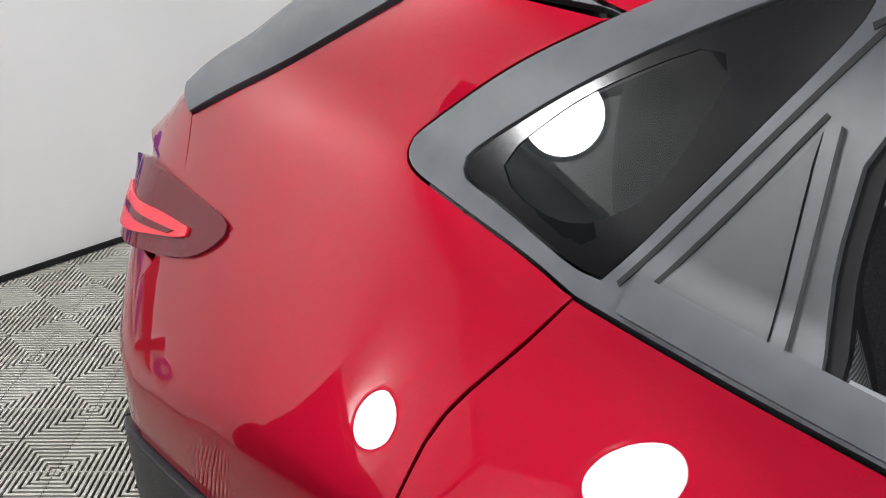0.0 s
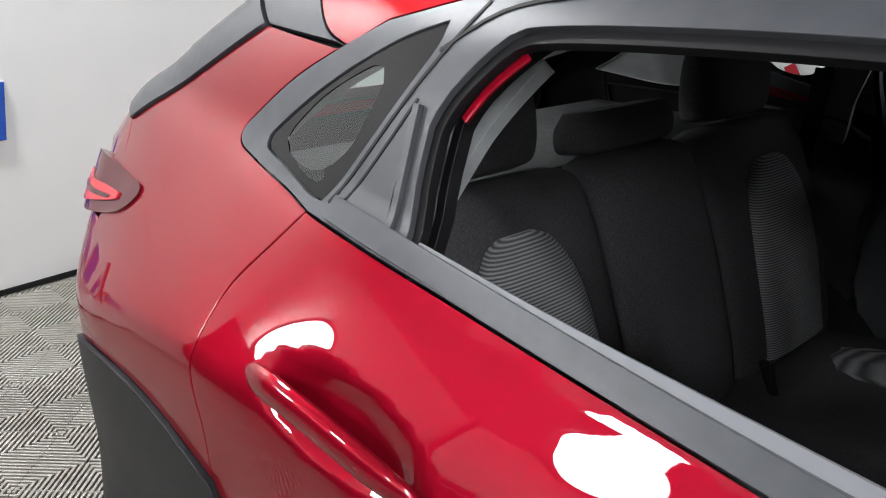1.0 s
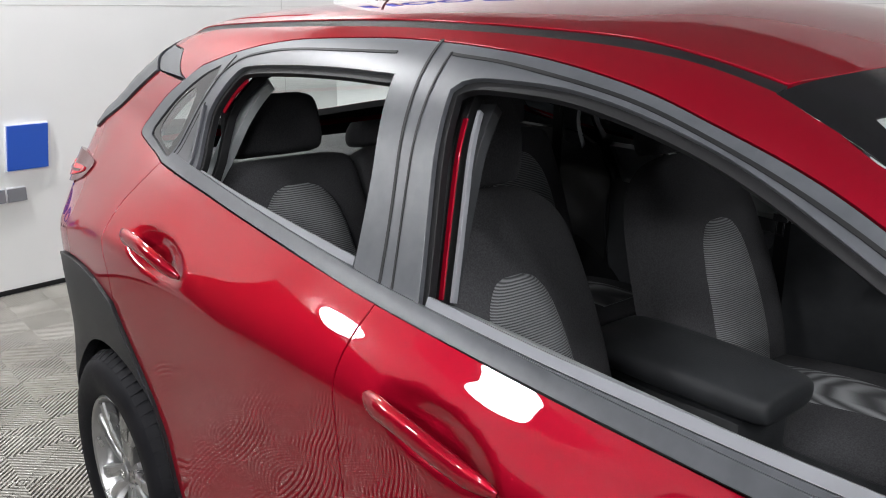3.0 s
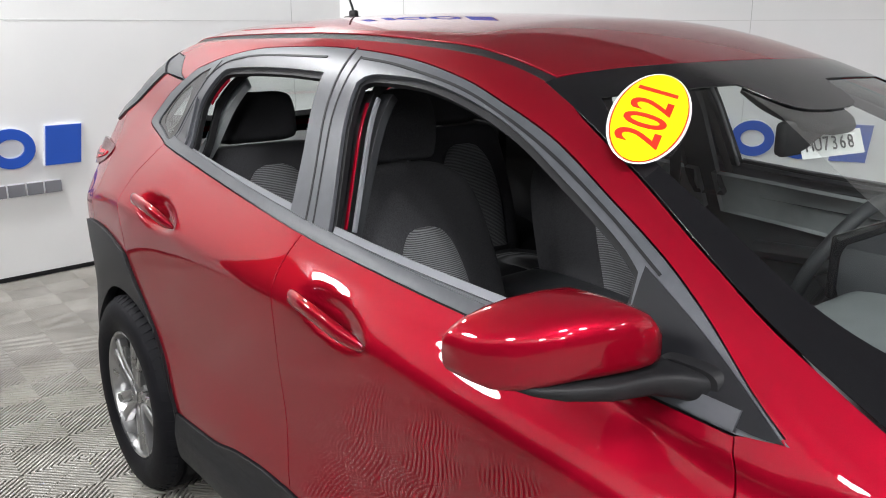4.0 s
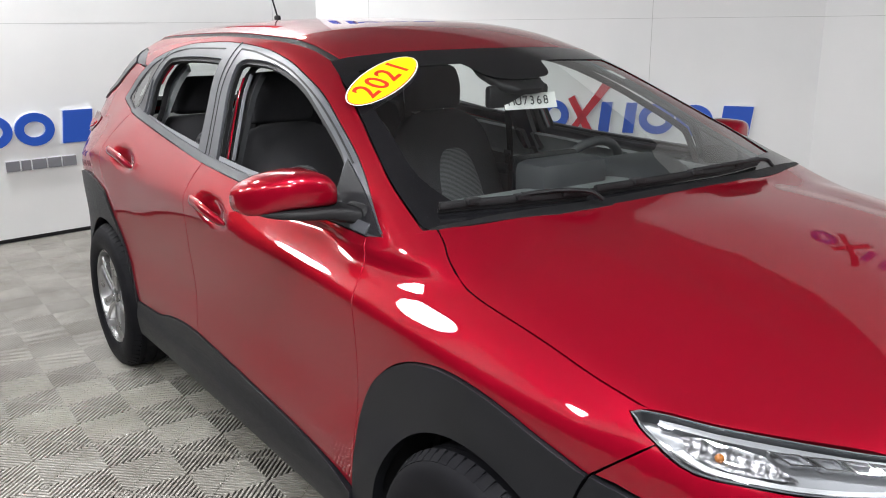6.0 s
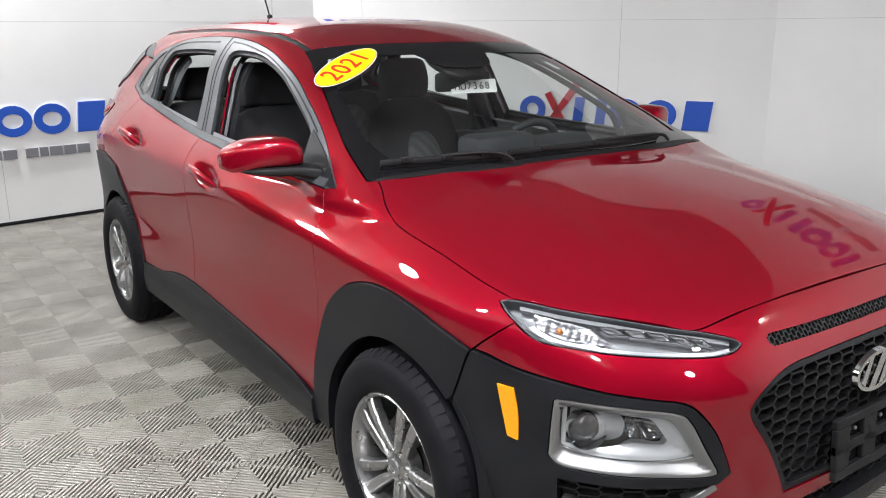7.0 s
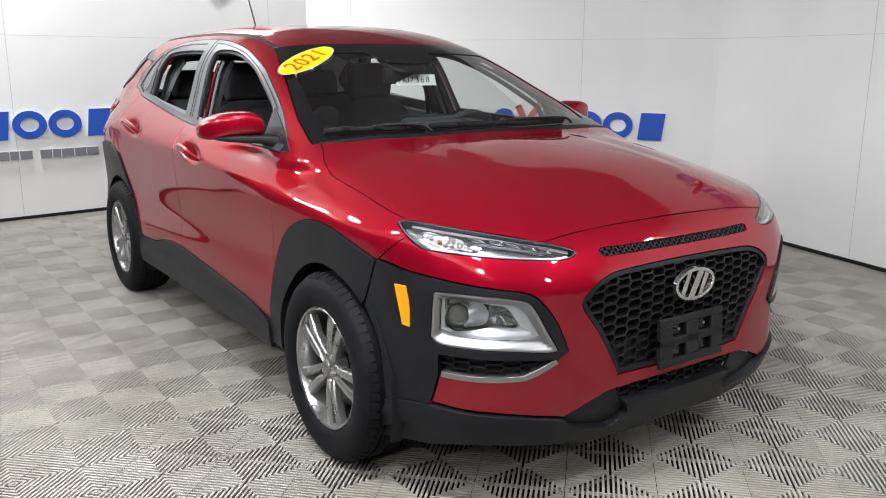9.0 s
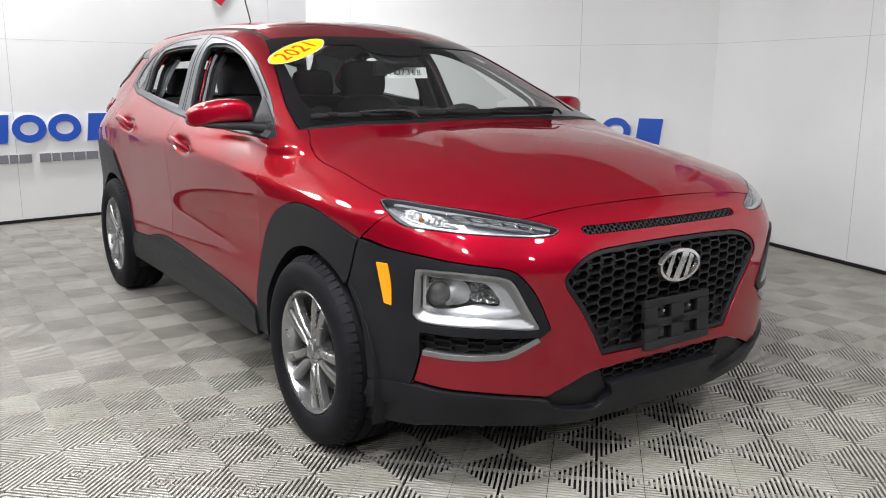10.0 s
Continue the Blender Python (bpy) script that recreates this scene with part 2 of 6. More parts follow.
def screen(x, y, z):
    """Signed distance beyond the windscreen's plane."""
    top, slope = 1.015 + 0.423 * (1.24 - 0.18 * y * y - 0.25 * y ** 4 - x), 0.423
    return (z - top) / math.hypot(1, slope)


def hatch(x, y, z):
    top = -1.975 + 0.14 * y * y
    return (top + 1.55 * (z - 1.16) - x) / math.hypot(1, 1.55)


def glasshouse_width(x, z):
    foot = line(x, (-2.0, 0.66), (-1.7, 0.70), (-1.4, 0.725), (-1.05, 0.745), (-0.3, 0.762), (0.3, 0.757), (0.75, 0.745), (1.1, 0.75))
    return foot - line(x, (-2.0, 0.36), (-1.3, 0.36), (-0.3, 0.36), (0.6, 0.40)) * (z - 1.10)


def skin(p):
    """Below nought inside the car's outer shape (p: rows of x, y, z)."""
    x, y, z = p[..., 0], np.abs(p[..., 1]), p[..., 2]
    lower = soft(y - side(x, z), z - bonnet(x, y) * ease(0.55, 0.95, x) - (belt(x) + 0.02) * ease(0.95, 0.55, x), 0.06)
    lower = soft(soft(lower, x - nose(y, z), 0.10), tail(y, z) - x, 0.10)
    upper = soft(soft(y - glasshouse_width(x, z), z - roof(x, y), 0.14), screen(x, y, z), 0.06)
    upper = soft(soft(upper, hatch(x, y, z), 0.06), 1.0 + 0.09 * ease(-1.6, -1.85, x) - z, 0.01)
    return -soft(-lower, -upper, 0.03 + 0.04 * ease(0.55, 0.85, x) * ease(1.25, 0.95, x))


def land(points, way, reach=1.0, steps=9):
    """Where rays from points along way first meet the skin."""
    p, w = np.asarray(points, float), np.asarray(way, float)
    w = w / np.linalg.norm(w, axis=-1, keepdims=True)
    w = np.broadcast_to(w, p.shape)
    t = np.zeros(len(p))
    for _ in range(steps):
        t = np.minimum(t + 0.85 * skin(p + w * t[:, None]), reach)
    for _ in range(5):
        q = p + w * t[:, None]
        f = skin(q)
        slope = (skin(q + 0.003 * w) - f) / 0.003
        t = np.clip(t - np.clip(f / np.minimum(slope, -0.15), -0.06, 0.06), 0, reach)
    return p + w * t[:, None]


def normals(p, e=0.004):
    f = skin(p)
    g = np.stack([skin(p + e * d) - f for d in np.eye(3)], -1)
    return g / np.linalg.norm(g, axis=-1, keepdims=True)


# ---- tools ----
def link(name, me, mat, parent=None, label=""):
    ob = new(name, me)
    for m in (mat if isinstance(mat, (list, tuple)) else [mat]):
        me.materials.append(m)
    if parent is not None:
        ob.parent = parent
    return tagged(ob, label) if label else ob


def part(name, bm, mat, parent=None, label="", smooth=None):
    """Links a bmesh as one mesh object. smooth: the angle up to which edges are shaded round."""
    me = bpy.data.meshes.new(name)
    bmesh.ops.recalc_face_normals(bm, faces=bm.faces)
    bm.to_mesh(me)
    bm.free()
    if smooth is not None:
        me.shade_smooth()
        me.set_sharp_from_angle(angle=radians(smooth))
    return link(name, me, mat, parent, label)


def thing(name, label, category, group="", kind="", at=(0, 0, 0)):
    ob = new(name)
    ob.location = at
    ob.empty_display_size = 0.05
    return tagged(ob, label, category, group, kind)


def box(bm, x0, x1, y0, y1, z0, z1, bevel=0.0, m=None, segments=2):
    made = bmesh.ops.create_cube(bm, size=1)["verts"]
    bmesh.ops.scale(bm, vec=(x1 - x0, y1 - y0, z1 - z0), verts=made)
    bmesh.ops.translate(bm, vec=((x0 + x1) / 2, (y0 + y1) / 2, (z0 + z1) / 2), verts=made)
    if bevel:
        edges = list({e for v in made for e in v.link_edges})
        made = list({v for f in bmesh.ops.bevel(bm, geom=edges, offset=bevel, segments=segments, profile=0.5, affect="EDGES")["faces"] for v in f.verts} | {v for v in made if v.is_valid})
    if m is not None:
        bmesh.ops.transform(bm, matrix=m, verts=made)
    return made


def slab(name, mat, x0, x1, y0, y1, z0, z1, parent=None, label="", bevel=0.0, m=None, smooth=None):
    bm = bmesh.new()
    box(bm, x0, x1, y0, y1, z0, z1, bevel, m)
    return part(name, bm, mat, parent, label, smooth)


def spun(bm, profile, axis_y=True, steps=48, start=0.0, sweep=math.tau, shut=False):
    """Turns (radius, along) points round the y axis."""
    full = sweep > math.tau - 1e-6
    rings = []
    for k in range(steps if full else steps + 1):
        a = start + sweep * k / steps
        rings.append([bm.verts.new((r * math.cos(a), d, r * math.sin(a))) for r, d in profile])
    for k in range(steps):
        a, b = rings[k], rings[(k + 1) % len(rings)]
        for i in range(len(profile) - 1 + (1 if shut else 0)):
            j = (i + 1) % len(profile)
            bm.faces.new((a[i], a[j], b[j], b[i]))


def prism(bm, outline, y0, y1, m=None, cap=True):
    """A flat outline of (x, z) points, drawn out from y0 to y1."""
    a = [bm.verts.new((x, y0, z)) for x, z in outline]
    b = [bm.verts.new((x, y1, z)) for x, z in outline]
    n = len(outline)
    for i in range(n):
        bm.faces.new((a[i], a[(i + 1) % n], b[(i + 1) % n], b[i]))
    if cap:
        bm.faces.new(a), bm.faces.new(list(reversed(b)))
    if m is not None:
        bmesh.ops.transform(bm, matrix=m, verts=a + b)
    return a + b


def spline(points, per=8):
    """A round curve through points (2D or 3D)."""
    p = np.array(points, float)
    if len(p) < 3:
        k = np.linspace(0, 1, 6)[:, None]
        return p[0] * (1 - k) + p[1] * k
    q = np.vstack([2 * p[0] - p[1], p, 2 * p[-1] - p[-2]])
    out = []
    for i in range(len(p) - 1):
        a, b, c, d = q[i : i + 4]
        for t in np.linspace(0, 1, per, endpoint=False):
            out.append(0.5 * (2 * b + (c - a) * t + (2 * a - 5 * b + 4 * c - d) * t * t + (3 * b - a - 3 * c + d) * t**3))
    return np.array(out + [p[-1]])


def even(points, step):
    """The same line with evenly spaced points."""
    p = np.asarray(points, float)
    far = np.r_[0, np.cumsum(np.linalg.norm(np.diff(p, axis=0), axis=1))]
    n = max(2, int(round(far[-1] / step)) + 1)
    s = np.linspace(0, far[-1], n)
    return np.stack([np.interp(s, far, p[:, k]) for k in range(p.shape[1])], 1)


def outline(*runs, step=0.02):
    """A closed outline out of runs of points; each run is a smooth curve and corners fall where runs meet."""
    whole = []
    for r in runs:
        whole.extend(even(spline(r), step)[:-1])
        last = r[-1]
    if np.linalg.norm(np.subtract(last, whole[0])) > 1e-4:
        whole.extend(even([last, whole[0]], step)[:-1])
    return np.array(whole)


def mirrored(half):
    """A full outline from an open half (first coordinate from nought outwards and back to nought)."""
    h = np.array(half, float)
    other = h[::-1] * (-1, 1)
    return [tuple(v) for v in h] + [tuple(v) for v in other[1:]]


def inside(points, poly):
    x, y = points[:, 0], points[:, 1]
    hit = np.zeros(len(points), bool)
    for (x0, y0), (x1, y1) in zip(poly, np.roll(poly, -1, axis=0)):
        cross = (y0 > y) != (y1 > y)
        with np.errstate(divide="ignore", invalid="ignore"):
            hit ^= cross & (x < (x1 - x0) * (y - y0) / (y1 - y0) + x0)
    return hit


def shrunk(poly, by):
    area = 0.5 * np.sum(poly[:, 0] * np.roll(poly[:, 1], -1) - np.roll(poly[:, 0], -1) * poly[:, 1])
    t = np.roll(poly, -1, axis=0) - np.roll(poly, 1, axis=0)
    t /= np.linalg.norm(t, axis=1, keepdims=True) + 1e-9
    n = np.stack([-t[:, 1], t[:, 0]], 1) * (1 if area > 0 else -1)
    return poly + n * by


def shrink_way(poly):
    return (shrunk(poly, 0.01) - poly) * 100


def carry(run, a, b):
    """A run of outline points on the skin, told for another way of looking."""
    p = sheet(np.asarray(run, float), a)[0]
    p[:, 1] = np.abs(p[:, 1])
    x, y, z = p.T
    flat = {"y": (x, z), "z": (x, y), "d": ((y - x) * R2, z), "r": ((y + x) * R2, z), "f": (y, z * C25 - x * S25), "b": (y, z)}[b]
    return [tuple(v) for v in np.stack(flat, 1)]


R2 = math.sqrt(0.5)
C25, S25 = math.cos(radians(25)), math.sin(radians(25))
AIM = {"y": (0, -1, 0), "x": (-1, 0, 0), "z": (0, 0, -1), "d": (-R2, -R2, 0), "r": (R2, -R2, 0), "f": (-C25, 0, -S25), "b": (1, 0, 0)}


def spread(flat, axis):
    """Flat outline points set before the skin for a way of looking: y the flank, x the nose, z from above, d the front corner, r the rear corner, f the nose from a little above, b the tail."""
    u, v = flat[:, 0], flat[:, 1]
    if axis == "y":
        return np.stack([u, 0 * u + 1.1, v], 1), 1.05
    if axis == "x":
        return np.stack([0 * u + 2.3, u, v], 1), 2.2
    if axis == "z":
        return np.stack([u, v, 0 * u + 1.8], 1), 1.5
    if axis == "d":
        return np.stack([-u * R2 + 1.75, u * R2 + 1.75, v], 1), 2.2
    if axis == "f":
        return np.stack([-v * S25 + 2.6 * C25, u, v * C25 + 2.6 * S25], 1), 2.2
    if axis == "b":
        return np.stack([0 * u - 2.4, u, v], 1), 1.2
    return np.stack([u * R2 - 1.75, u * R2 + 1.75, v], 1), 2.2


def sheet(flat, axis, side_sign=1, lift=0.0):
    start, reach = spread(np.asarray(flat, float), axis)
    p = land(start, AIM[axis], reach)
    n = normals(p)
    p = p + n * np.reshape(lift, (-1, 1)) if np.ndim(lift) else p + n * lift
    flip = np.array([1, side_sign, 1])
    return p * flip, n * flip


def panel(name, poly, axis, mat, parent, label="", sign=1, lift=0.0, depth=0.014, gap=0.0022, holes=(), grid=0.028, bulge=None, edge=0.0025, calm=None):
    """A panel of the skin: an outline, filled and laid on the car's shape, with its edges turned in. calm: the one normal of a flat pane."""
    poly = shrunk(np.asarray(poly, float), gap)
    holes = [shrunk(np.asarray(h, float), -gap) for h in holes]
    lo, hi = poly.min(0), poly.max(0)
    gx, gy = np.meshgrid(np.arange(lo[0] + grid / 2, hi[0], grid), np.arange(lo[1] + grid / 2, hi[1], grid))
    inner = np.stack([gx.ravel(), gy.ravel()], 1)
    keep = inside(inner, shrunk(poly, grid * 0.35))
    for h in holes:
        keep &= ~inside(inner, shrunk(h, -grid * 0.35))
    inner = inner[keep]
    loops, points = [], []
    for loop in [poly, *holes]:
        loops.append((len(points), len(loop)))
        points.extend(loop)
    rim_count = len(points)
    points.extend(inner)
    edges = [(a + i, a + (i + 1) % n) for a, n in loops for i in range(n)]
    got = geometry.delaunay_2d_cdt([Vector(p) for p in points], edges, [], 0, 1e-6)
    verts = np.array([v[:] for v in got[0]])
    tris = np.array([f for f in got[2] if len(f) == 3])
    mid = verts[tris].mean(1)
    good = inside(mid, poly)
    for h in holes:
        good &= ~inside(mid, h)
    tris = tris[good]
    where = lift if bulge is None else lift + bulge(verts)
    co, no = sheet(verts, axis, sign, where)
    if bulge is not None:
        no = tilted(no, verts, axis, sign, bulge)
    if calm:
        no = np.tile(np.array(calm) * (1, sign, 1), (len(no), 1))
    # edges turned in
    order = {k: v for v, ks in enumerate(got[3]) for k in ks}
    faces = [tuple(t) for t in tris]
    extra_co, extra_no = [], []
    count = len(co)
    for a, n in loops:
        ids = [order.get(a + i) for i in range(n)]
        ids = [i for i in ids if i is not None]
        ring = np.array(ids)
        c, m = co[ring], no[ring]
        t = np.roll(c, -1, 0) - np.roll(c, 1, 0)
        out = np.cross(t, m)
        out /= np.linalg.norm(out, axis=1, keepdims=True) + 1e-9
        flat = verts[ring]
        probe = flat + 0.001 * shrink_way(flat)
        step = probe - flat
        flip = np.array([1, sign, 1])
        toward = step[:, :1] * (PLANE[axis][0] * flip) + step[:, 1:] * (PLANE[axis][1] * flip)
        if (out * toward).sum() * (1 if a == 0 else -1) > 0:
            out = -out
        base = count + len(extra_co)
        k = len(ring)
        a0, a1, a2 = c, c - m * edge, c - m * depth
        for stage, nn in ((a0, m * 0.8 + out * 0.6), (a1, out), (a2, out)):
            extra_co.extend(stage)
            extra_no.extend(nn / np.linalg.norm(nn, axis=1, keepdims=True))
        for s in (0, 1):
            for i in range(k):
                j = (i + 1) % k
                faces.append((base + s * k + i, base + s * k + j, base + (s + 1) * k + j, base + (s + 1) * k + i))
    co = np.vstack([co, np.array(extra_co)])
    no = np.vstack([no, np.array(extra_no)])
    # face the triangles and rims outward
    first = np.array([f[:3] for f in faces])
    turn = np.cross(co[first[:, 1]] - co[first[:, 0]], co[first[:, 2]] - co[first[:, 0]])
    good = (turn * no[first].sum(1)).sum(1) >= 0
    fixed = [f if g else tuple(reversed(f)) for f, g in zip(faces, good)]
    me = bpy.data.meshes.new(name)
    me.from_pydata([tuple(v) for v in co], [], [tuple(int(i) for i in f) for f in fixed])
    me.update()
    me.shade_smooth()
    me.normals_split_custom_set_from_vertices([tuple(v) for v in no])
    return link(name, me, mat, parent, label)


PLANE = {"y": ((1, 0, 0), (0, 0, 1)), "x": ((0, 1, 0), (0, 0, 1)), "z": ((1, 0, 0), (0, 1, 0)), "d": ((-R2, R2, 0), (0, 0, 1)), "r": ((R2, R2, 0), (0, 0, 1)), "f": ((0, 1, 0), (-S25, 0, C25)), "b": ((0, 1, 0), (0, 0, 1))}


def tilted(no, verts, axis, sign, bulge, e=0.003):
    """Normals of a panel with a bulge, from the bulge's slopes."""
    gu = (bulge(verts + (e, 0)) - bulge(verts - (e, 0))) / (2 * e)
    gv = (bulge(verts + (0, e)) - bulge(verts - (0, e))) / (2 * e)
    flip = np.array([1, sign, 1])
    g = gu[:, None] * (PLANE[axis][0] * flip) + gv[:, None] * (PLANE[axis][1] * flip)
    g -= (g * no).sum(1, keepdims=True) * no
    n = no - g
    return n / np.linalg.norm(n, axis=1, keepdims=True)


def lattice(name, poly, axis, mat, parent, label, sign, wide, high, bar, lift, deep, shift=0.0):
    """A net of long six-sided cells inside an outline, laid under the skin."""
    poly = np.asarray(poly, float)
    lo, hi = poly.min(0), poly.max(0)
    pieces = []
    rows = int((hi[1] - lo[1]) / high) + 3
    cols = int((hi[0] - lo[0]) / wide) + 3
    for r in range(-1, rows):
        for c in range(-1, cols):
            cx, cy = lo[0] + (c + 0.5 * (r % 2)) * wide + shift, lo[1] + r * high
            a, b, d, e = (cx - wide * 0.30, cy), (cx + wide * 0.30, cy), (cx + wide * 0.5, cy + high * 0.5), (cx + wide * 0.5, cy - high * 0.5)
            q = (cx + wide * 0.20, cy)
            p = (cx - wide * 0.20, cy)
            for s, t in ((p, q), (q, (cx + wide * 0.30, cy + high)), (q, (cx + wide * 0.30, cy - high))):
                pieces.append((s, t))
    pts = np.array(pieces).reshape(-1, 2)
    ok = inside(pts, poly).reshape(-1, 2)
    keep = [pc for pc, k in zip(pieces, ok) if k.any()]
    if not keep:
        return None
    k = np.array(keep)
    d = k[:, 1] - k[:, 0]
    d /= np.linalg.norm(d, axis=1, keepdims=True)
    n = np.stack([-d[:, 1], d[:, 0]], 1) * bar / 2
    ring = np.concatenate([k[:, 0] - n, k[:, 1] - n, k[:, 1] + n, k[:, 0] + n])
    top, _ = sheet(ring, axis, sign, lift)
    low, _ = sheet(ring, axis, sign, lift - deep)
    m = len(keep)
    verts = [tuple(v) for v in np.vstack([top, low])]
    faces = []
    for i in range(m):
        t = [i, i + m, i + 2 * m, i + 3 * m]
        b = [v + 4 * m for v in t]
        faces.append(tuple(t))
        for j in range(4):
            faces.append((t[j], t[(j + 1) % 4], b[(j + 1) % 4], b[j]))
    me = bpy.data.meshes.new(name)
    me.from_pydata(verts, [], faces)
    bm = bmesh.new()
    bm.from_mesh(me)
    return part(name, bm, mat, parent, label)


def ribbon(name, run, width, axis, mat, parent, label="", sign=1, lift=0.0, depth=0.01, gap=0.0):
    """A narrow band of the skin along a run."""
    c = even(spline(run), 0.02)
    t = np.gradient(c, axis=0)
    t /= np.linalg.norm(t, axis=1, keepdims=True)
    n = np.stack([-t[:, 1], t[:, 0]], 1) * width / 2
    return panel(name, np.vstack([c - n, (c + n)[::-1]]), axis, mat, parent, label, sign, lift, depth, gap, grid=max(0.03, width * 1.5))


def rod(name, points, radius, mat, parent=None, label="", sides=10, flat=1.0, up=(0, 0, 1), taper=None):
    """A round or flattened bar along points."""
    p = np.asarray(points, float)
    bm = bmesh.new()
    rings = []
    for i in range(len(p)):
        t = p[min(i + 1, len(p) - 1)] - p[max(i - 1, 0)]
        t = Vector(t).normalized()
        a = t.cross(Vector(up)).normalized()
        b = a.cross(t)
        r = radius if taper is None else radius * taper[i]
        rings.append([bm.verts.new(Vector(p[i]) + a * (r * math.cos(k * math.tau / sides)) + b * (r * flat * math.sin(k * math.tau / sides))) for k in range(sides)])
    for a, b in zip(rings, rings[1:]):
        for k in range(sides):
            bm.faces.new((a[k], a[(k + 1) % sides], b[(k + 1) % sides], b[k]))
    bm.faces.new(rings[0]), bm.faces.new(rings[-1])
    return part(name, bm, mat, parent, label, 40)


def on_skin(flat, axis, sign=1, lift=0.0):
    return sheet(np.asarray(flat, float), axis, sign, lift)[0]


# ---- the plan's numbers ----
TILE_SLANT, TILE_AT = 0.0, (2.3550, 0.272)
SIGN_FAR, SIGN_REAR = (2.15, 0.685, 0.228), (2.785, 0.68, 0.235)


# ---- the room ----
def wall(name, a, b, label, seams=(), thick=0.15):
    """An upright wall from a to b, its face on the left of the way from a to b; seams: how far along its panel joints run."""
    a, b = Vector((*a, 0)), Vector((*b, 0))
    far = (b - a).length
    turn = math.atan2(b.y - a.y, b.x - a.x)
    bm = bmesh.new()
    box(bm, -thick, far + thick, -thick, 0, -0.05, CEILING)
    ob = part(name, bm, WALL)
    ob.matrix_world = Matrix.Translation(a) @ Matrix.Rotation(turn, 4, "Z")
    tagged(ob, label, "wall", kind="structure")
    bm = bmesh.new()
    box(bm, 0, far, 0.0, 0.010, 0.003, 0.030, 0.003)
    base = part("baseboard", bm, DARK)
    base.matrix_world = ob.matrix_world.copy()
    tagged(base, "thin black strip along the foot of the wall", "baseboard", kind="structure")
    for k in seams:
        bm = bmesh.new()
        box(bm, k - 0.002, k + 0.002, 0.0, 0.0012, 0.046, CEILING - 0.003)
        part("panel_joint", bm, JOINT, ob)
    bm = bmesh.new()
    box(bm, 0, far, 0.0, 0.0012, 1.528, 1.5305)
    part("panel_joint", bm, JOINT, ob)
    return ob


# the booth's corners, in turn; the near side and the near end of the rear are open to a dark hall under a white header
K_OPEN, K_NEAR, K_SIDE, K_FAR, K_REAR = (-3.873, -2.5), (-3.62, -4.6), (6.4, 2.1), (-0.70, 3.74), (-4.40, 1.86)
HEAD = 2.3
bm = bmesh.new()
box(bm, -3.5, 6.4, -4.75, -4.6, HEAD, CEILING)
tagged(part("header_near", bm, WALL), "white header over the wide opening", "wall", kind="structure")
bm = bmesh.new()
box(bm, 0.16, 2.2, -0.15, 0.0, HEAD, CEILING)
header = tagged(part("header_rear", bm, WALL), "white header over the wide opening", "wall", kind="structure")
header.matrix_world = Matrix.Translation((*K_OPEN, 0)) @ Matrix.Rotation(math.atan2(K_NEAR[1] - K_OPEN[1], K_NEAR[0] - K_OPEN[0]), 4, "Z")
# The hall is out of view; its darkness is in the colour.
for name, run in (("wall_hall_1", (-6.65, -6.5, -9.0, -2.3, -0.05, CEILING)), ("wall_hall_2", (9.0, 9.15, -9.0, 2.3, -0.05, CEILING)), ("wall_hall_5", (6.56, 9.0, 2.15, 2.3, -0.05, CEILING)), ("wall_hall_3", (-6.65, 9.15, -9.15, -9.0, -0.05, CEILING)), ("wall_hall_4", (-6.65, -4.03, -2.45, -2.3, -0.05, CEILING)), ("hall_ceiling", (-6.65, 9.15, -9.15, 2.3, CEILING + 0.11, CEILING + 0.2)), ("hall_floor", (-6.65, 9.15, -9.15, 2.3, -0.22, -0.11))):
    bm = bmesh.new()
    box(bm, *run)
    tagged(part(name, bm, HALL), "unlit hall beyond the opening, its darkness put into the colour", name.split("_")[0] if name[0] == "w" else name.split("_")[1], kind="structure")
wall("wall_side", K_SIDE, K_FAR, "white painted panel wall along the far side", (0.93, 3.36, 5.80))
wall("wall_corner", K_FAR, K_REAR, "white painted panel wall across the corner", (1.16, 3.60))
wall("wall_rear", K_REAR, K_OPEN, "white painted panel wall behind the car", (0.45, 2.888))

bm = bmesh.new()
box(bm, -6.65, 9.15, -5.0, 5.0, CEILING, CEILING + 0.1)
ceiling = tagged(part("ceiling", bm, CEILMAT), "plain dark grey ceiling", "ceiling", kind="structure")


def lamp_parts(t, size, face):
    bm = bmesh.new()
    spun(bm, [(0.16, 0.0), (0.26, 0.0), (0.27, 0.03), (0.25, 0.05), (0.235, 0.05), (0.23, 0.02), (0.16, 0.02)], steps=40, shut=True)
    bmesh.ops.rotate(bm, matrix=Matrix.Rotation(radians(-90), 3, "X"), verts=bm.verts)
    bmesh.ops.scale(bm, vec=(size, size, 1), verts=bm.verts)
    part("housing", bm, SATIN, t, smooth=35)
    bm = bmesh.new()
    bmesh.ops.create_circle(bm, cap_ends=True, radius=0.232 * size, segments=40)
    bmesh.ops.translate(bm, vec=(0, 0, -0.035), verts=bm.verts)
    part("diffuser", bm, face, t, "glowing white disc")


# An added fill light without a known source, built as a round disc.
def ceiling_lamp(x, y, size=0.76):
    t = thing("ceiling_lamp", "added fill light on the ceiling, a round white disc", "lamp", "ceiling lamps", at=(x, y, CEILING))
    lamp_parts(t, size, FILLFACE)
    return t


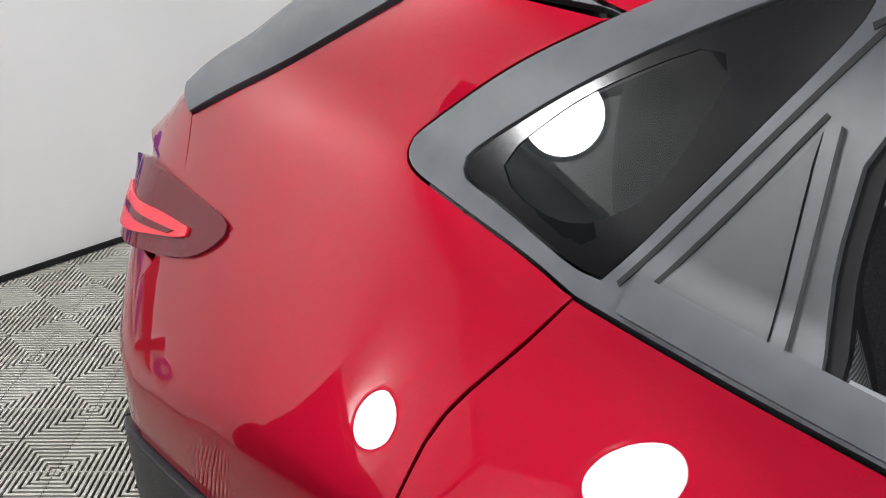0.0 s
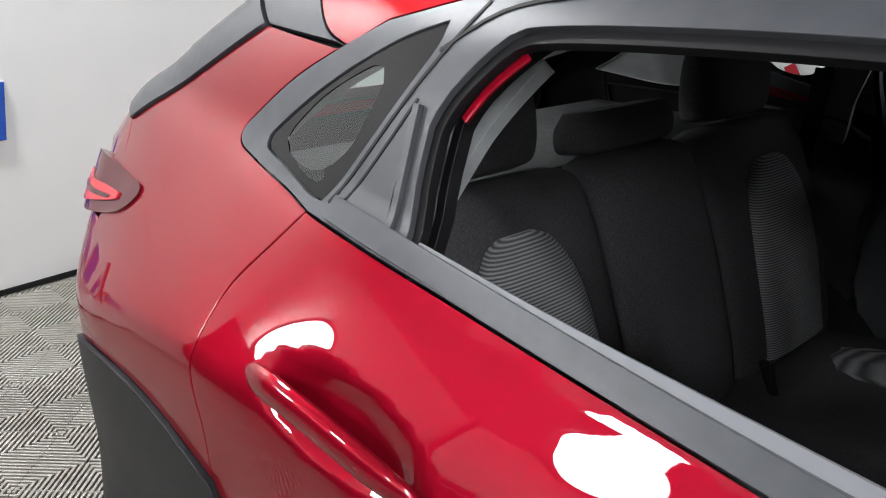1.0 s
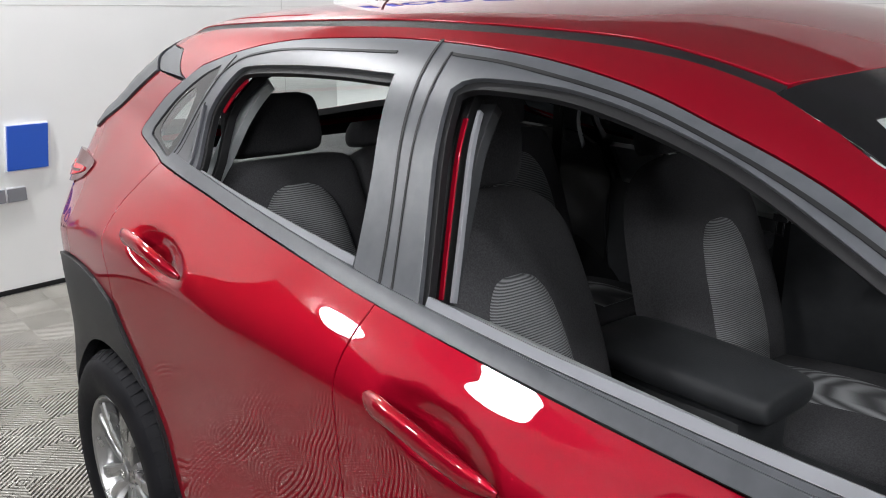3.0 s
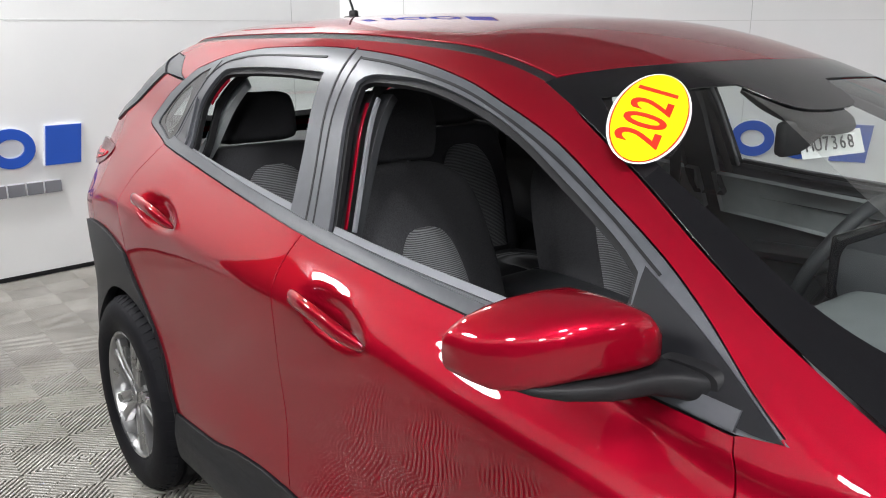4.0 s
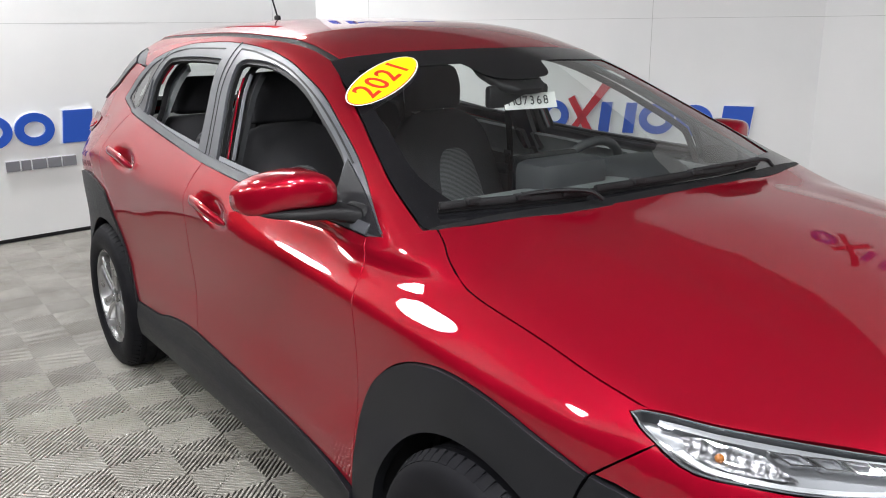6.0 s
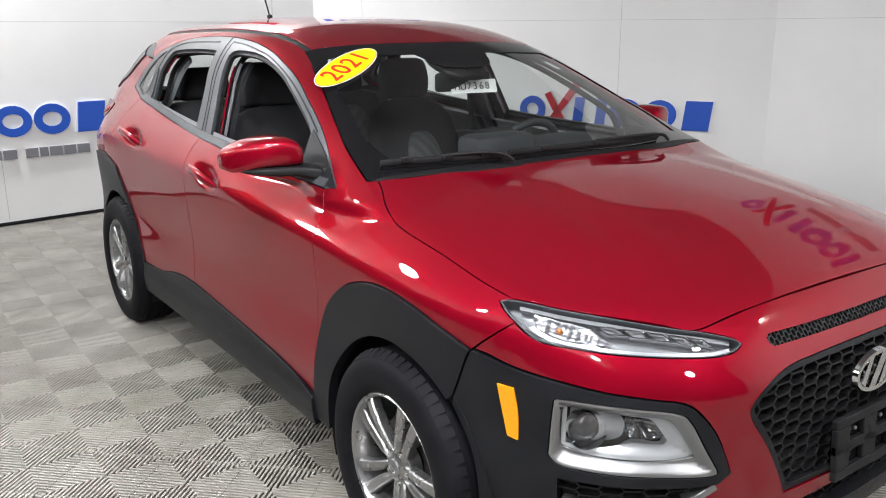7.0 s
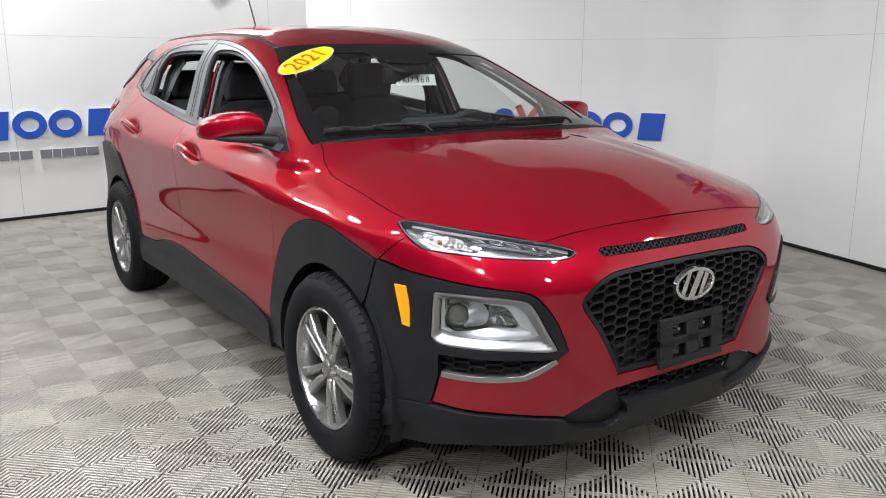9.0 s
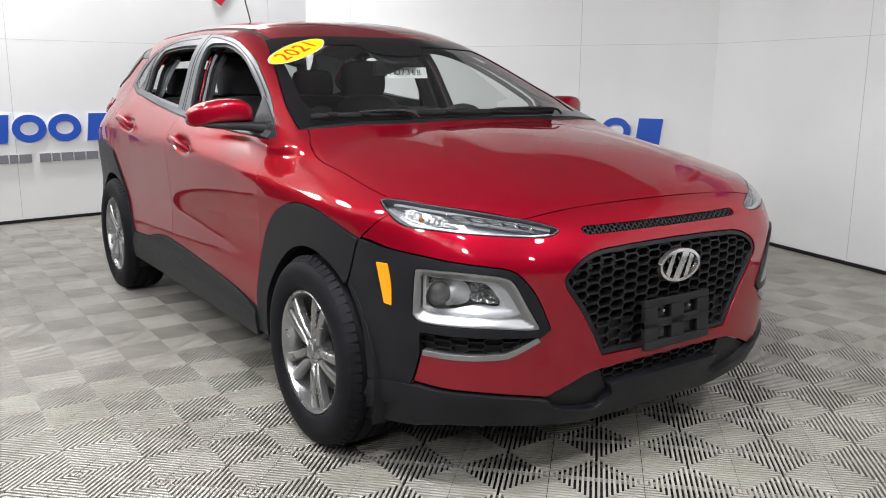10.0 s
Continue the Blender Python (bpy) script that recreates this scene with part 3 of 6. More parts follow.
def hanging_lamp(x, y, z, to=(0.4, 0.0, 0.7)):
    """A round lamp on a rod from the ceiling, its disc turned to the car."""
    t = thing("hanging_lamp", "round white studio lamp on a rod, switched on", "lamp", "hanging lamps")
    back = (Vector((x, y, z)) - Vector(to)).normalized()
    t.matrix_world = Matrix.Translation((x, y, z)) @ back.to_track_quat("Z", "Y").to_matrix().to_4x4()
    lamp_parts(t, 0.85, HANGFACE)
    top = t.matrix_world.inverted() @ Vector((x, y, CEILING))
    foot = Vector((0, 0, 0.012))
    rod("rod", [tuple(foot), tuple(foot.lerp(top, 0.5)), tuple(top)], 0.012, SATIN, t, "", 8, 1.0, (1, 0, 0))
    return t


# Added ceiling fill, placed where the car's panels don't mirror the discs.
first_fill = ceiling_lamp(4.4, 0.6)
ceiling_lamp(-3.9, 0.9, 0.58)
for px, py in ((3.4, 2.9), (-3.4, -1.2), (1.8, -2.1), (2.7, -1.6), (3.8, -2.9)):
    copy_thing(first_fill, pose(px, py, CEILING))
# The fourth, at x 2.3, is added fill light between the others.
for px, py, pz in ((-3.55, -3.1, 2.42), (-1.9, -3.0, 2.6), (0.2, -3.3, 2.65), (2.3, -3.9, 2.65), (4.6, -4.0, 2.6), (5.8, -0.4, 2.6)):
    hanging_lamp(px, py, pz)

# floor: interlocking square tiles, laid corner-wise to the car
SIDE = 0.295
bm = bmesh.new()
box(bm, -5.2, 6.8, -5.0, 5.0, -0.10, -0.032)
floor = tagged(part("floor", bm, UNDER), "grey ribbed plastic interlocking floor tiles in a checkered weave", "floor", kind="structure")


def tile_mesh():
    """One open tile: in each quarter a set of right-angled ribs pointing outward, one solid web across and two rims."""
    half = SIDE / 2
    ribs = 9
    pitch = half / ribs
    bm = bmesh.new()
    for k in range(ribs):
        a, b = (k + 0.26) * pitch, (k + 0.76) * pitch
        end = half - 0.0012
        top = [(a, end), (a, a), (end, a), (end, b), (b, b), (b, end)]
        for sx, sy in ((1, 1), (-1, 1), (-1, -1), (1, -1)):
            up = [bm.verts.new((sx * x, sy * y, 0.0)) for x, y in top]
            low = [bm.verts.new((sx * x, sy * y, -0.007)) for x, y in top]
            bm.faces.new((up[0], up[1], up[4], up[5])), bm.faces.new((up[1], up[2], up[3], up[4]))
            for i in (0, 1, 3, 4):
                bm.faces.new((up[i], up[i + 1], low[i + 1], low[i]))
    # solid webs under the ribs' ends and one level rim
    box(bm, -half + 0.0012, half - 0.0012, -half + 0.0004, -half + 0.0032, -0.012, -0.0004)
    for a in (45, 135):
        box(bm, -half * 1.38, half * 1.38, -0.0008, 0.0008, -0.024, -0.014, m=Matrix.Rotation(radians(a), 4, "Z"))
    bmesh.ops.recalc_face_normals(bm, faces=bm.faces)
    me = bpy.data.meshes.new("tile")
    bm.to_mesh(me)
    bm.free()
    me.materials.append(TILE)
    return me


TILE_MESH = tile_mesh()
TILE_TURN, TILE_X, TILE_Y = radians(45 + TILE_SLANT), TILE_AT[0], TILE_AT[1]


def tile_places():
    c, s = math.cos(TILE_TURN), math.sin(TILE_TURN)
    for i in range(-40, 41):
        for j in range(-40, 41):
            x, y = TILE_X + SIDE * (i * c - j * s), TILE_Y + SIDE * (i * s + j * c)
            if -4.9 < x < 6.5 and -4.7 < y < 4.8 and not (x < -4.1 and y < -2.6):
                yield x, y


def lay_tiles():
    near, rest = [], []
    for x, y in sorted(tile_places(), key=lambda p: abs(p[0] - 0.9) * 0.7 + abs(p[1] + 0.6)):
        (near if len(near) < 300 else rest).append((x, y))
    for x, y in near:
        ob = new("tile", TILE_MESH)
        ob.matrix_world = pose(x, y, 0, 0, 0, math.degrees(TILE_TURN))
        ob.parent = floor
    base_co = np.array([v.co[:] for v in TILE_MESH.vertices])
    base_f = [tuple(p.vertices) for p in TILE_MESH.polygons]
    c, s = math.cos(TILE_TURN), math.sin(TILE_TURN)
    turned = base_co @ np.array([[c, s, 0], [-s, c, 0], [0, 0, 1]])
    verts, faces = [], []
    for x, y in rest:
        n = len(verts)
        verts.extend(map(tuple, turned + (x, y, 0)))
        faces.extend(tuple(i + n for i in f) for f in base_f)
    me = bpy.data.meshes.new("far_tiles")
    me.from_pydata(verts, [], faces)
    me.update()
    far = link("far_tiles", me, TILE, floor)
    tagged(far, "the same ribbed floor tiles further off", kind="stuff")


# ---- wall signs: plain shapes in their colours ----
def ring_shape(bm, cx, cz, rx, rz, wide, y0, y1, n=28, start=0.0, sweep=math.tau):
    full = sweep > 6.28
    k = n if full else n + 1
    rows = []
    for i in range(k):
        a = start + sweep * i / n
        ca, sa = math.cos(a), math.sin(a)
        rows.append([bm.verts.new((cx + (rx - d) * ca, y, cz + (rz - d) * sa)) for d, y in ((0, y0), (0, y1), (wide, y1), (wide, y0))])
    for i in range(n):
        a, b = rows[i], rows[(i + 1) % k]
        for q in range(4):
            bm.faces.new((a[q], a[(q + 1) % 4], b[(q + 1) % 4], b[q]))
    if not full:
        bm.faces.new(rows[0]), bm.faces.new(rows[-1])


def bar_shape(bm, x0, z0, x1, z1, wide, y0, y1, wide_end=None):
    d = Vector((x1 - x0, z1 - z0)).normalized()
    n = Vector((-d.y, d.x)) * wide / 2
    e = Vector((-d.y, d.x)) * (wide if wide_end is None else wide_end) / 2
    prism(bm, [(x0 - n.x, z0 - n.y), (x1 - e.x, z1 - e.y), (x1 + e.x, z1 + e.y), (x0 + n.x, z0 + n.y)], y0, y1)


def wall_sign(m, tall, whole=True):
    """Raised sign: blue rings and posts, a red cross and a row of grey bars; x runs along it, z up, faces -y."""
    t = thing("wall_sign", "blue and red raised wall sign with grey bars below" if whole else "blue raised wall sign high on the white wall", "sign", "wall signs")
    t.matrix_world = m
    u = tall

    def shape(name, draw, mat):
        """One raised shape with its pale edging."""
        bm = bmesh.new()
        draw(bm, 0.0, -0.030, -0.0165)
        ob = part(name, bm, mat, t)
        bm = bmesh.new()
        draw(bm, 0.022 * u, -0.016, -0.001)
        part("edging", bm, SIGNEDGE, ob, "white edging")

    def ring(cx, rx):
        return lambda bm, g, y0, y1: ring_shape(bm, cx * u, 0.5 * u, rx * u + g, 0.5 * u + g, 0.26 * u + 2 * g, y0, y1)

    def block(x0, x1):
        return lambda bm, g, y0, y1: prism(bm, [(x0 * u - g, -g), (x1 * u + g, -g), ((x1 + 0.11) * u + g, u + g), ((x0 + 0.11) * u - g, u + g)], y0, y1)

    def bar(x0, z0, x1, z1, w, w2):
        return lambda bm, g, y0, y1: bar_shape(bm, x0 * u, z0 * u, x1 * u, z1 * u, w * u + 2 * g, y0, y1, w2 * u + 2 * g)

    if whole:
        shape("ring", ring(0.50, 0.50), BLUE)
        shape("long_bar", bar(0.85, -0.38, 2.35, 1.62, 0.16, 0.30), SIGNRED)
        shape("short_bar", bar(1.08, 1.12, 1.92, -0.32, 0.24, 0.24), SIGNRED)
    shape("block", block(2.06, 2.42), BLUE)
    shape("block", block(2.90, 3.26), BLUE)
    shape("ring", ring(4.02, 0.58), BLUE)
    shape("ring", ring(5.24, 0.58), BLUE)
    shape("block", block(6.02, 6.92), BLUE)
    x = 2.45
    for wide in (0.36, 0.36, 0.26, 0.40, 0, 0.38, 0.26, 0.40, 0.38, 0.40) if whole else ():
        if wide:
            shape("small_bar", bar(x, -0.56, x + wide, -0.56, 0.30, 0.30), SIGNGREY)
        x += wide + 0.06 if wide else 0.22
    return t


def wall_mark(m):
    """A short slanting red bar high on the wall."""
    t = thing("wall_mark", "red raised slanting bar with white edging high on the wall", "sign")
    t.matrix_world = m
    bm = bmesh.new()
    bar_shape(bm, 0.0, 0.0, 0.42, 0.56, 0.09, -0.030, -0.0165, 0.14)
    bar = part("bar", bm, SIGNRED, t)
    bm = bmesh.new()
    bar_shape(bm, -0.008, -0.010, 0.428, 0.570, 0.104, -0.016, -0.001, 0.154)
    part("edging", bm, SIGNEDGE, bar, "white edging")


def on_wall(a, b, along, z, tall, maker=None):
    """A sign on the wall from a to b (face to the left of that way), its start some way along as read from inside."""
    a, b = Vector((*a, 0)), Vector((*b, 0))
    d = (b - a).normalized()
    start = b - d * along
    m = Matrix.Identity(4)
    x = -d
    yv = Vector((0, 0, 1)).cross(x)
    for r in range(3):
        m[r][0], m[r][1], m[r][2], m[r][3] = x[r], yv[r], (0, 0, 1)[r], (start.x, start.y, z)[r]
    return wall_sign(m, tall) if maker is None else maker(m)


on_wall(K_FAR, K_REAR, SIGN_FAR[0], SIGN_FAR[1], SIGN_FAR[2])
on_wall(K_REAR, K_NEAR, 5.50, 1.93, 0.0, wall_mark)
on_wall(K_REAR, K_NEAR, SIGN_REAR[0], SIGN_REAR[1], SIGN_REAR[2])
on_wall(K_SIDE, K_FAR, 0.6, 2.45, 0.28)
on_wall(K_FAR, K_REAR, -0.38, 2.13, 0.235, lambda m: wall_sign(m, 0.235, False))


# ---- the car ----
car = thing("car", "red compact crossover car with grey plastic cladding, side windows down", "car")

BELT = [(-1.205, 1.149), (-1.035, 1.129), (-0.84, 1.106), (-0.6, 1.081), (-0.29, 1.052), (0.1, 1.03), (0.5, 1.015), (0.80, 1.01)]
BELT_REAR, BELT_FRONT = BELT[:4] + [(-0.28, 1.053)], [(-0.28, 1.053)] + BELT[5:]
REAR_SHUT = [(-1.205, 1.149), (-1.222, 1.118), (-1.258, 1.06), (-1.264, 1.01), (-1.260, 0.95), (-1.238, 0.89), (-1.23, 0.82)]
REAR_ARCH_OUT = [(-1.23, 0.82), (-1.14, 0.70), (-1.06, 0.60), (-0.98, 0.50), (-0.93, 0.40)]
REAR_CLAD_TOP = [(-1.23, 0.82), (-1.38, 0.862), (-1.54, 0.868), (-1.70, 0.845), (-1.80, 0.80)]
MID_SHUT = [(-0.28, 1.053), (-0.295, 1.0), (-0.300, 0.95), (-0.29, 0.85), (-0.285, 0.72), (-0.27, 0.56), (-0.25, 0.462)]
FRONT_SHUT = [(0.80, 1.01), (0.83, 0.92), (0.85, 0.78), (0.835, 0.60), (0.82, 0.40)]
SILL_REAR = [(-0.93, 0.40), (-0.8, 0.405), (-0.66, 0.415), (-0.55, 0.44), (-0.40, 0.458), (-0.25, 0.462)]
SILL_FRONT = [(-0.25, 0.462), (0.17, 0.435), (0.49, 0.41), (0.70, 0.385), (0.82, 0.36)]
FRONT_ARCH_OUT = [(0.82, 0.36), (0.845, 0.50), (0.865, 0.60), (0.93, 0.70), (1.05, 0.785), (1.20, 0.825), (1.36, 0.82), (1.50, 0.79), (1.605, 0.765)]
FRAME_TOP = [(-1.18, 1.37), (-1.04, 1.405), (-0.90, 1.428), (-0.75, 1.44), (-0.45, 1.446), (-0.16, 1.43), (0.04, 1.40), (0.19, 1.36), (0.34, 1.31), (0.49, 1.24), (0.62, 1.175), (0.72, 1.115), (0.80, 1.06), (0.87, 1.02)]
FRAME_REAR = [(-1.205, 1.149), (-1.264, 1.163), (-1.36, 1.182), (-1.405, 1.192), (-1.421, 1.206), (-1.410, 1.226), (-1.333, 1.286), (-1.255, 1.331), (-1.18, 1.37)]
ws_side = [(0.985, 0.745), (0.89, 0.728), (0.777, 0.705), (0.65, 0.668), (0.511, 0.626), (0.36, 0.585), (0.215, 0.548)]
ws_top = [(0.215, 0.548), (0.240, 0.40), (0.260, 0.20), (0.266, 0.0)]
rf_side = [(0.215, 0.516), (0.0, 0.522), (-0.4, 0.524), (-0.8, 0.522), (-1.3, 0.51), (-1.52, 0.50)]
RAIL_TOP = carry([(x, y + 0.024) for x, y in reversed(rf_side)], "z", "y") + carry(list(reversed(ws_side))[1:], "z", "y")
EDGE_RUN = [(1.668, 0.782), (1.56, 0.788), (1.44, 0.786), (1.23, 0.78), (1.10, 0.76), (1.04, 0.733), (0.995, 0.72)]

EDGE_LINE = [tuple(q) for q in even(spline(EDGE_RUN), 0.03)]


def arch(cx, cz, r, a0, a1, n=14):
    return [(cx + r * math.cos(radians(a)), cz + r * math.sin(radians(a))) for a in np.linspace(a0, a1, n)]


def rev(run):
    return list(reversed(run))


def both(run):
    """A run mirrored across the car's middle line (second coordinate)."""
    return [(x, -y) for x, y in run]


def over(run):
    """A run mirrored across the car's middle line (first coordinate)."""
    return [(-x, y) for x, y in run]


FENDER_END = [tuple(q) for q in even([carry([(0.806, 0.050)], "f", "y")[0], (1.605, 0.765)], 0.03)]


def bowl(cx, cz, slope, long=0.15, tall=0.050, deep=0.017):
    """The hollow behind a door handle."""
    def f(v):
        u = (v[:, 0] - cx) / long
        w = (v[:, 1] - cz - slope * (v[:, 0] - cx)) / tall
        return -deep * ease(1.0, 0.35, np.sqrt(u * u + w * w))
    return f


REAR_WINDOW = outline([(-1.030, 1.143), (-1.045, 1.207), (-1.048, 1.270)], [(-1.048, 1.270), (-1.032, 1.306), (-0.985, 1.362), (-0.94, 1.378), (-0.78, 1.388), (-0.60, 1.392), (-0.42, 1.39)], [(-0.42, 1.39), (-0.385, 1.25), (-0.365, 1.088)], [(-0.365, 1.088), (-0.6, 1.106), (-0.84, 1.123), (-1.030, 1.143)])
FRONT_WINDOW = outline([(-0.19, 1.073), (-0.235, 1.25), (-0.265, 1.375)], [(-0.265, 1.375), (-0.24, 1.39), (-0.18, 1.394), (-0.04, 1.388), (0.11, 1.36), (0.26, 1.315), (0.42, 1.245), (0.54, 1.185), (0.585, 1.155)], [(0.585, 1.155), (0.60, 1.05)], [(0.60, 1.05), (0.1, 1.06), (-0.19, 1.073)])
QUARTER_WINDOW = outline([(-1.352, 1.203), (-1.346, 1.220), (-1.255, 1.288), (-1.15, 1.348), (-1.076, 1.376)], [(-1.076, 1.376), (-1.080, 1.342), (-1.128, 1.262), (-1.192, 1.163)], [(-1.192, 1.163), (-1.222, 1.166), (-1.30, 1.186), (-1.345, 1.197), (-1.352, 1.203)], step=0.009)


def door_handle(door, sign, x0, z0, x1, z1):
    d = np.array([x1 - x0, z1 - z0])
    k = np.linspace(0, 1, 15)
    flat = np.array([x0, z0]) + d * k[:, None] + np.stack([0 * k, 0.006 * np.sin(k * math.pi)], 1)
    stand = 0.004 + 0.030 * np.sin(np.clip(k + 0.05, 0, 1) * math.pi) ** 0.5
    p = np.array([on_skin(flat[i : i + 1], "y", sign, float(stand[i]))[0] for i in range(len(k))])
    thin = [0.55, 0.95, 1.05, 1.05, 1, 1, 1, 1, 1, 1, 1, 0.98, 0.9, 0.75, 0.3]
    rod("handle", p, 0.0185, PAINT, door, "red grip handle", 14, 0.62, (0, sign, 0), thin)


def raised(poly):
    """An outline drawn taller, its foot a little lower."""
    z = poly[:, 1]
    k = (z - z.min()) / (z.max() - z.min())
    return poly + np.stack([0 * z, 0.040 * k - 0.014], 1)


def funnel(rim, wide, deep):
    """Falls inward from an outline's rim."""
    rim = np.array(even(np.vstack([rim, rim[:1]]), 0.0015))

    def f(v):
        d = np.sqrt(((v[:, None, :] - rim[None]) ** 2).sum(2)).min(1)
        return -deep * ease(0.003, wide, d)
    return f


for sign in (-1, 1):
    near = sign < 0
    cup = bowl(-1.0, 0.985, -0.12)
    door = panel("rear_door", outline(BELT_REAR, MID_SHUT, rev(SILL_REAR), rev(REAR_ARCH_OUT), rev(REAR_SHUT)), "y", PAINT, car, "glossy red rear door", sign, grid=0.011 if near else 0.04, bulge=cup)
    door_handle(door, sign, -1.135, 0.998, -0.865, 0.966)
    cup = bowl(-0.06, 0.932, -0.12)
    door = panel("front_door", outline(BELT_FRONT, FRONT_SHUT, [(0.82, 0.40), (0.82, 0.36)], rev(SILL_FRONT), rev(MID_SHUT)), "y", PAINT, car, "glossy red front door", sign, grid=0.011 if near else 0.04, bulge=cup)
    door_handle(door, sign, -0.195, 0.944, 0.075, 0.914)
    panel("front_fender", outline([(0.80, 1.01), (0.87, 1.03)] + carry(EDGE_RUN[-1:], "z", "y"), rev(carry(EDGE_LINE, "z", "y")), carry([EDGE_RUN[0]], "z", "y") + carry([(0.801, 0.106)], "f", "y"), carry([(0.801, 0.106), (0.808, 0.074), (0.806, 0.050)], "f", "y"), FENDER_END, rev(FRONT_ARCH_OUT), [(0.82, 0.36), (0.82, 0.40)], rev(FRONT_SHUT)), "y", PAINT, car, "glossy red front fender", sign, gap=0.0012, grid=0.02 if near else 0.04)
    panel("front_arch_cladding", outline(FRONT_ARCH_OUT, [(1.605, 0.765), (1.53, 0.605)], rev(arch(1.29, 0.315, 0.37, 172, 52)), [(0.924, 0.366), (0.91, 0.28)], [(0.91, 0.28), (0.82, 0.28)], [(0.82, 0.28), (0.82, 0.36)]), "y", CLAD, car, "grey plastic wheel arch cladding", sign, lift=0.009, depth=0.03)
    panel("sill_cladding", outline([(-0.93, 0.40), (-0.93, 0.26)], [(-0.93, 0.26), (0.82, 0.26)], [(0.82, 0.26), (0.82, 0.36)], rev(SILL_FRONT), rev(SILL_REAR)), "y", CLAD, car, "grey plastic sill cladding", sign, lift=0.007, depth=0.03, bulge=lambda v: 0.012 * ease(0.40, 0.34, v[:, 1]))
    panel("rear_arch_cladding", outline(rev(REAR_CLAD_TOP), REAR_ARCH_OUT, [(-0.93, 0.40), (-0.93, 0.30)], [(-0.93, 0.30), (-0.945, 0.31)], arch(-1.3, 0.315, 0.37, 2, 178), [(-1.67, 0.33), (-1.77, 0.31)], [(-1.77, 0.31), (-1.83, 0.55), (-1.80, 0.80)]), "y", CLAD, car, "grey plastic wheel arch cladding", sign, lift=0.009, depth=0.03)
    panel("quarter_panel", outline(REAR_SHUT, REAR_CLAD_TOP, [(-1.80, 0.80), (-1.78, 0.95), (-1.745, 1.02)], [(-1.745, 1.02), (-1.74, 1.065), (-1.76, 1.105)], [(-1.76, 1.105), (-1.77, 1.125), (-1.80, 1.165)], [(-1.80, 1.165), (-1.60, 1.265), (-1.45, 1.345)], [(-1.45, 1.345), (-1.255, 1.331)], [(-1.255, 1.331), (-1.333, 1.286), (-1.410, 1.226), (-1.421, 1.206), (-1.405, 1.192), (-1.36, 1.182), (-1.264, 1.163), (-1.205, 1.149)], step=0.009), "y", PAINT, car, "glossy red rear quarter panel", sign, gap=0.0015, grid=0.02 if near else 0.04)
    frame_ob = panel("window_frame", outline(FRAME_TOP, [(0.87, 1.02), (0.80, 1.01)], rev(BELT), FRAME_REAR, step=0.009), "y", TRIM, car, "satin grey window frames and pillars", sign, gap=0.001, depth=0.03, holes=[REAR_WINDOW, FRONT_WINDOW, QUARTER_WINDOW])
    # belt mouldings, seals and panel lines over the frame
    ribbon("belt_moulding", [(x, z + 0.015) for x, z in [(-1.165, 1.1445)] + BELT_REAR[1:]], 0.024, "y", TRIM, frame_ob, "grey belt moulding", sign, 0.008, 0.012)
    ribbon("belt_moulding", [(x, z + 0.015) for x, z in BELT_FRONT], 0.024, "y", TRIM, frame_ob, "grey belt moulding", sign, 0.008, 0.012)
    ribbon("pillar_gap", [(-0.362, 1.446), (-0.335, 1.32), (-0.305, 1.18), (-0.286, 1.06)], 0.006, "y", SEAL, frame_ob, "dark gap between the doors", sign, 0.0015, 0.004)
    ribbon("pillar_gap", [(-1.028, 1.398), (-1.098, 1.288), (-1.178, 1.163)], 0.004, "y", SEAL, frame_ob, "dark gap beside the quarter window", sign, 0.0015, 0.004)
    ribbon("frame_bead", [(-0.255, 1.07), (-0.295, 1.28), (-0.315, 1.428), ], 0.004, "y", SEAL, frame_ob, "dark line down the pillar", sign, 0.0015, 0.004)
    ribbon("frame_bead", [(-0.31, 1.425), (-0.16, 1.414), (0.04, 1.385), (0.19, 1.346), (0.34, 1.294), (0.49, 1.226), (0.62, 1.158)], 0.004, "y", SEAL, frame_ob, "dark line along the frame", sign, 0.0015, 0.004)
    ribbon("frame_bead", [(-1.07, 1.345), (-1.0, 1.39), (-0.90, 1.41), (-0.75, 1.42), (-0.45, 1.424)], 0.004, "y", SEAL, frame_ob, "dark line along the frame", sign, 0.0015, 0.004)
    panel("applique", outline([(-1.076, 1.286), (-1.152, 1.163)], [(-1.152, 1.163), (-1.066, 1.146)], [(-1.066, 1.146), (-1.076, 1.286)]), "y", COVER, frame_ob, "dark grained corner cover", sign, 0.003, 0.006)
    ribbon("pillar_gap", [(-1.077, 1.294), (-1.114, 1.231), (-1.157, 1.163)], 0.0035, "y", SEAL, frame_ob, "dark gap round the corner cover", sign, 0.0015, 0.004)
    ribbon("frame_bead", [(-1.070, 1.288), (-1.060, 1.146)], 0.009, "y", TRIM, frame_ob, "grey bead beside the window", sign, 0.008, 0.012)
    for hole, inner in ((REAR_WINDOW, 0.010), (FRONT_WINDOW, 0.010)):
        panel("window_seal", shrunk(hole, -0.004), "y", SEAL, frame_ob, "black rubber window seal", sign, -0.010, 0.014, 0.0, holes=[shrunk(hole, inner)])
        panel("door_edge", raised(shrunk(hole, -0.014)), "y", DARK, frame_ob, "black inner door frame", sign, -0.050, 0.02, 0.0, holes=[raised(shrunk(hole, -0.002))])
    ribbon("pillar_strip", [(-1.022, 1.285), (-1.000, 1.322), (-0.965, 1.360)], 0.010, "y", PAINT, frame_ob, "red body edge inside the door", sign, -0.022, 0.004)
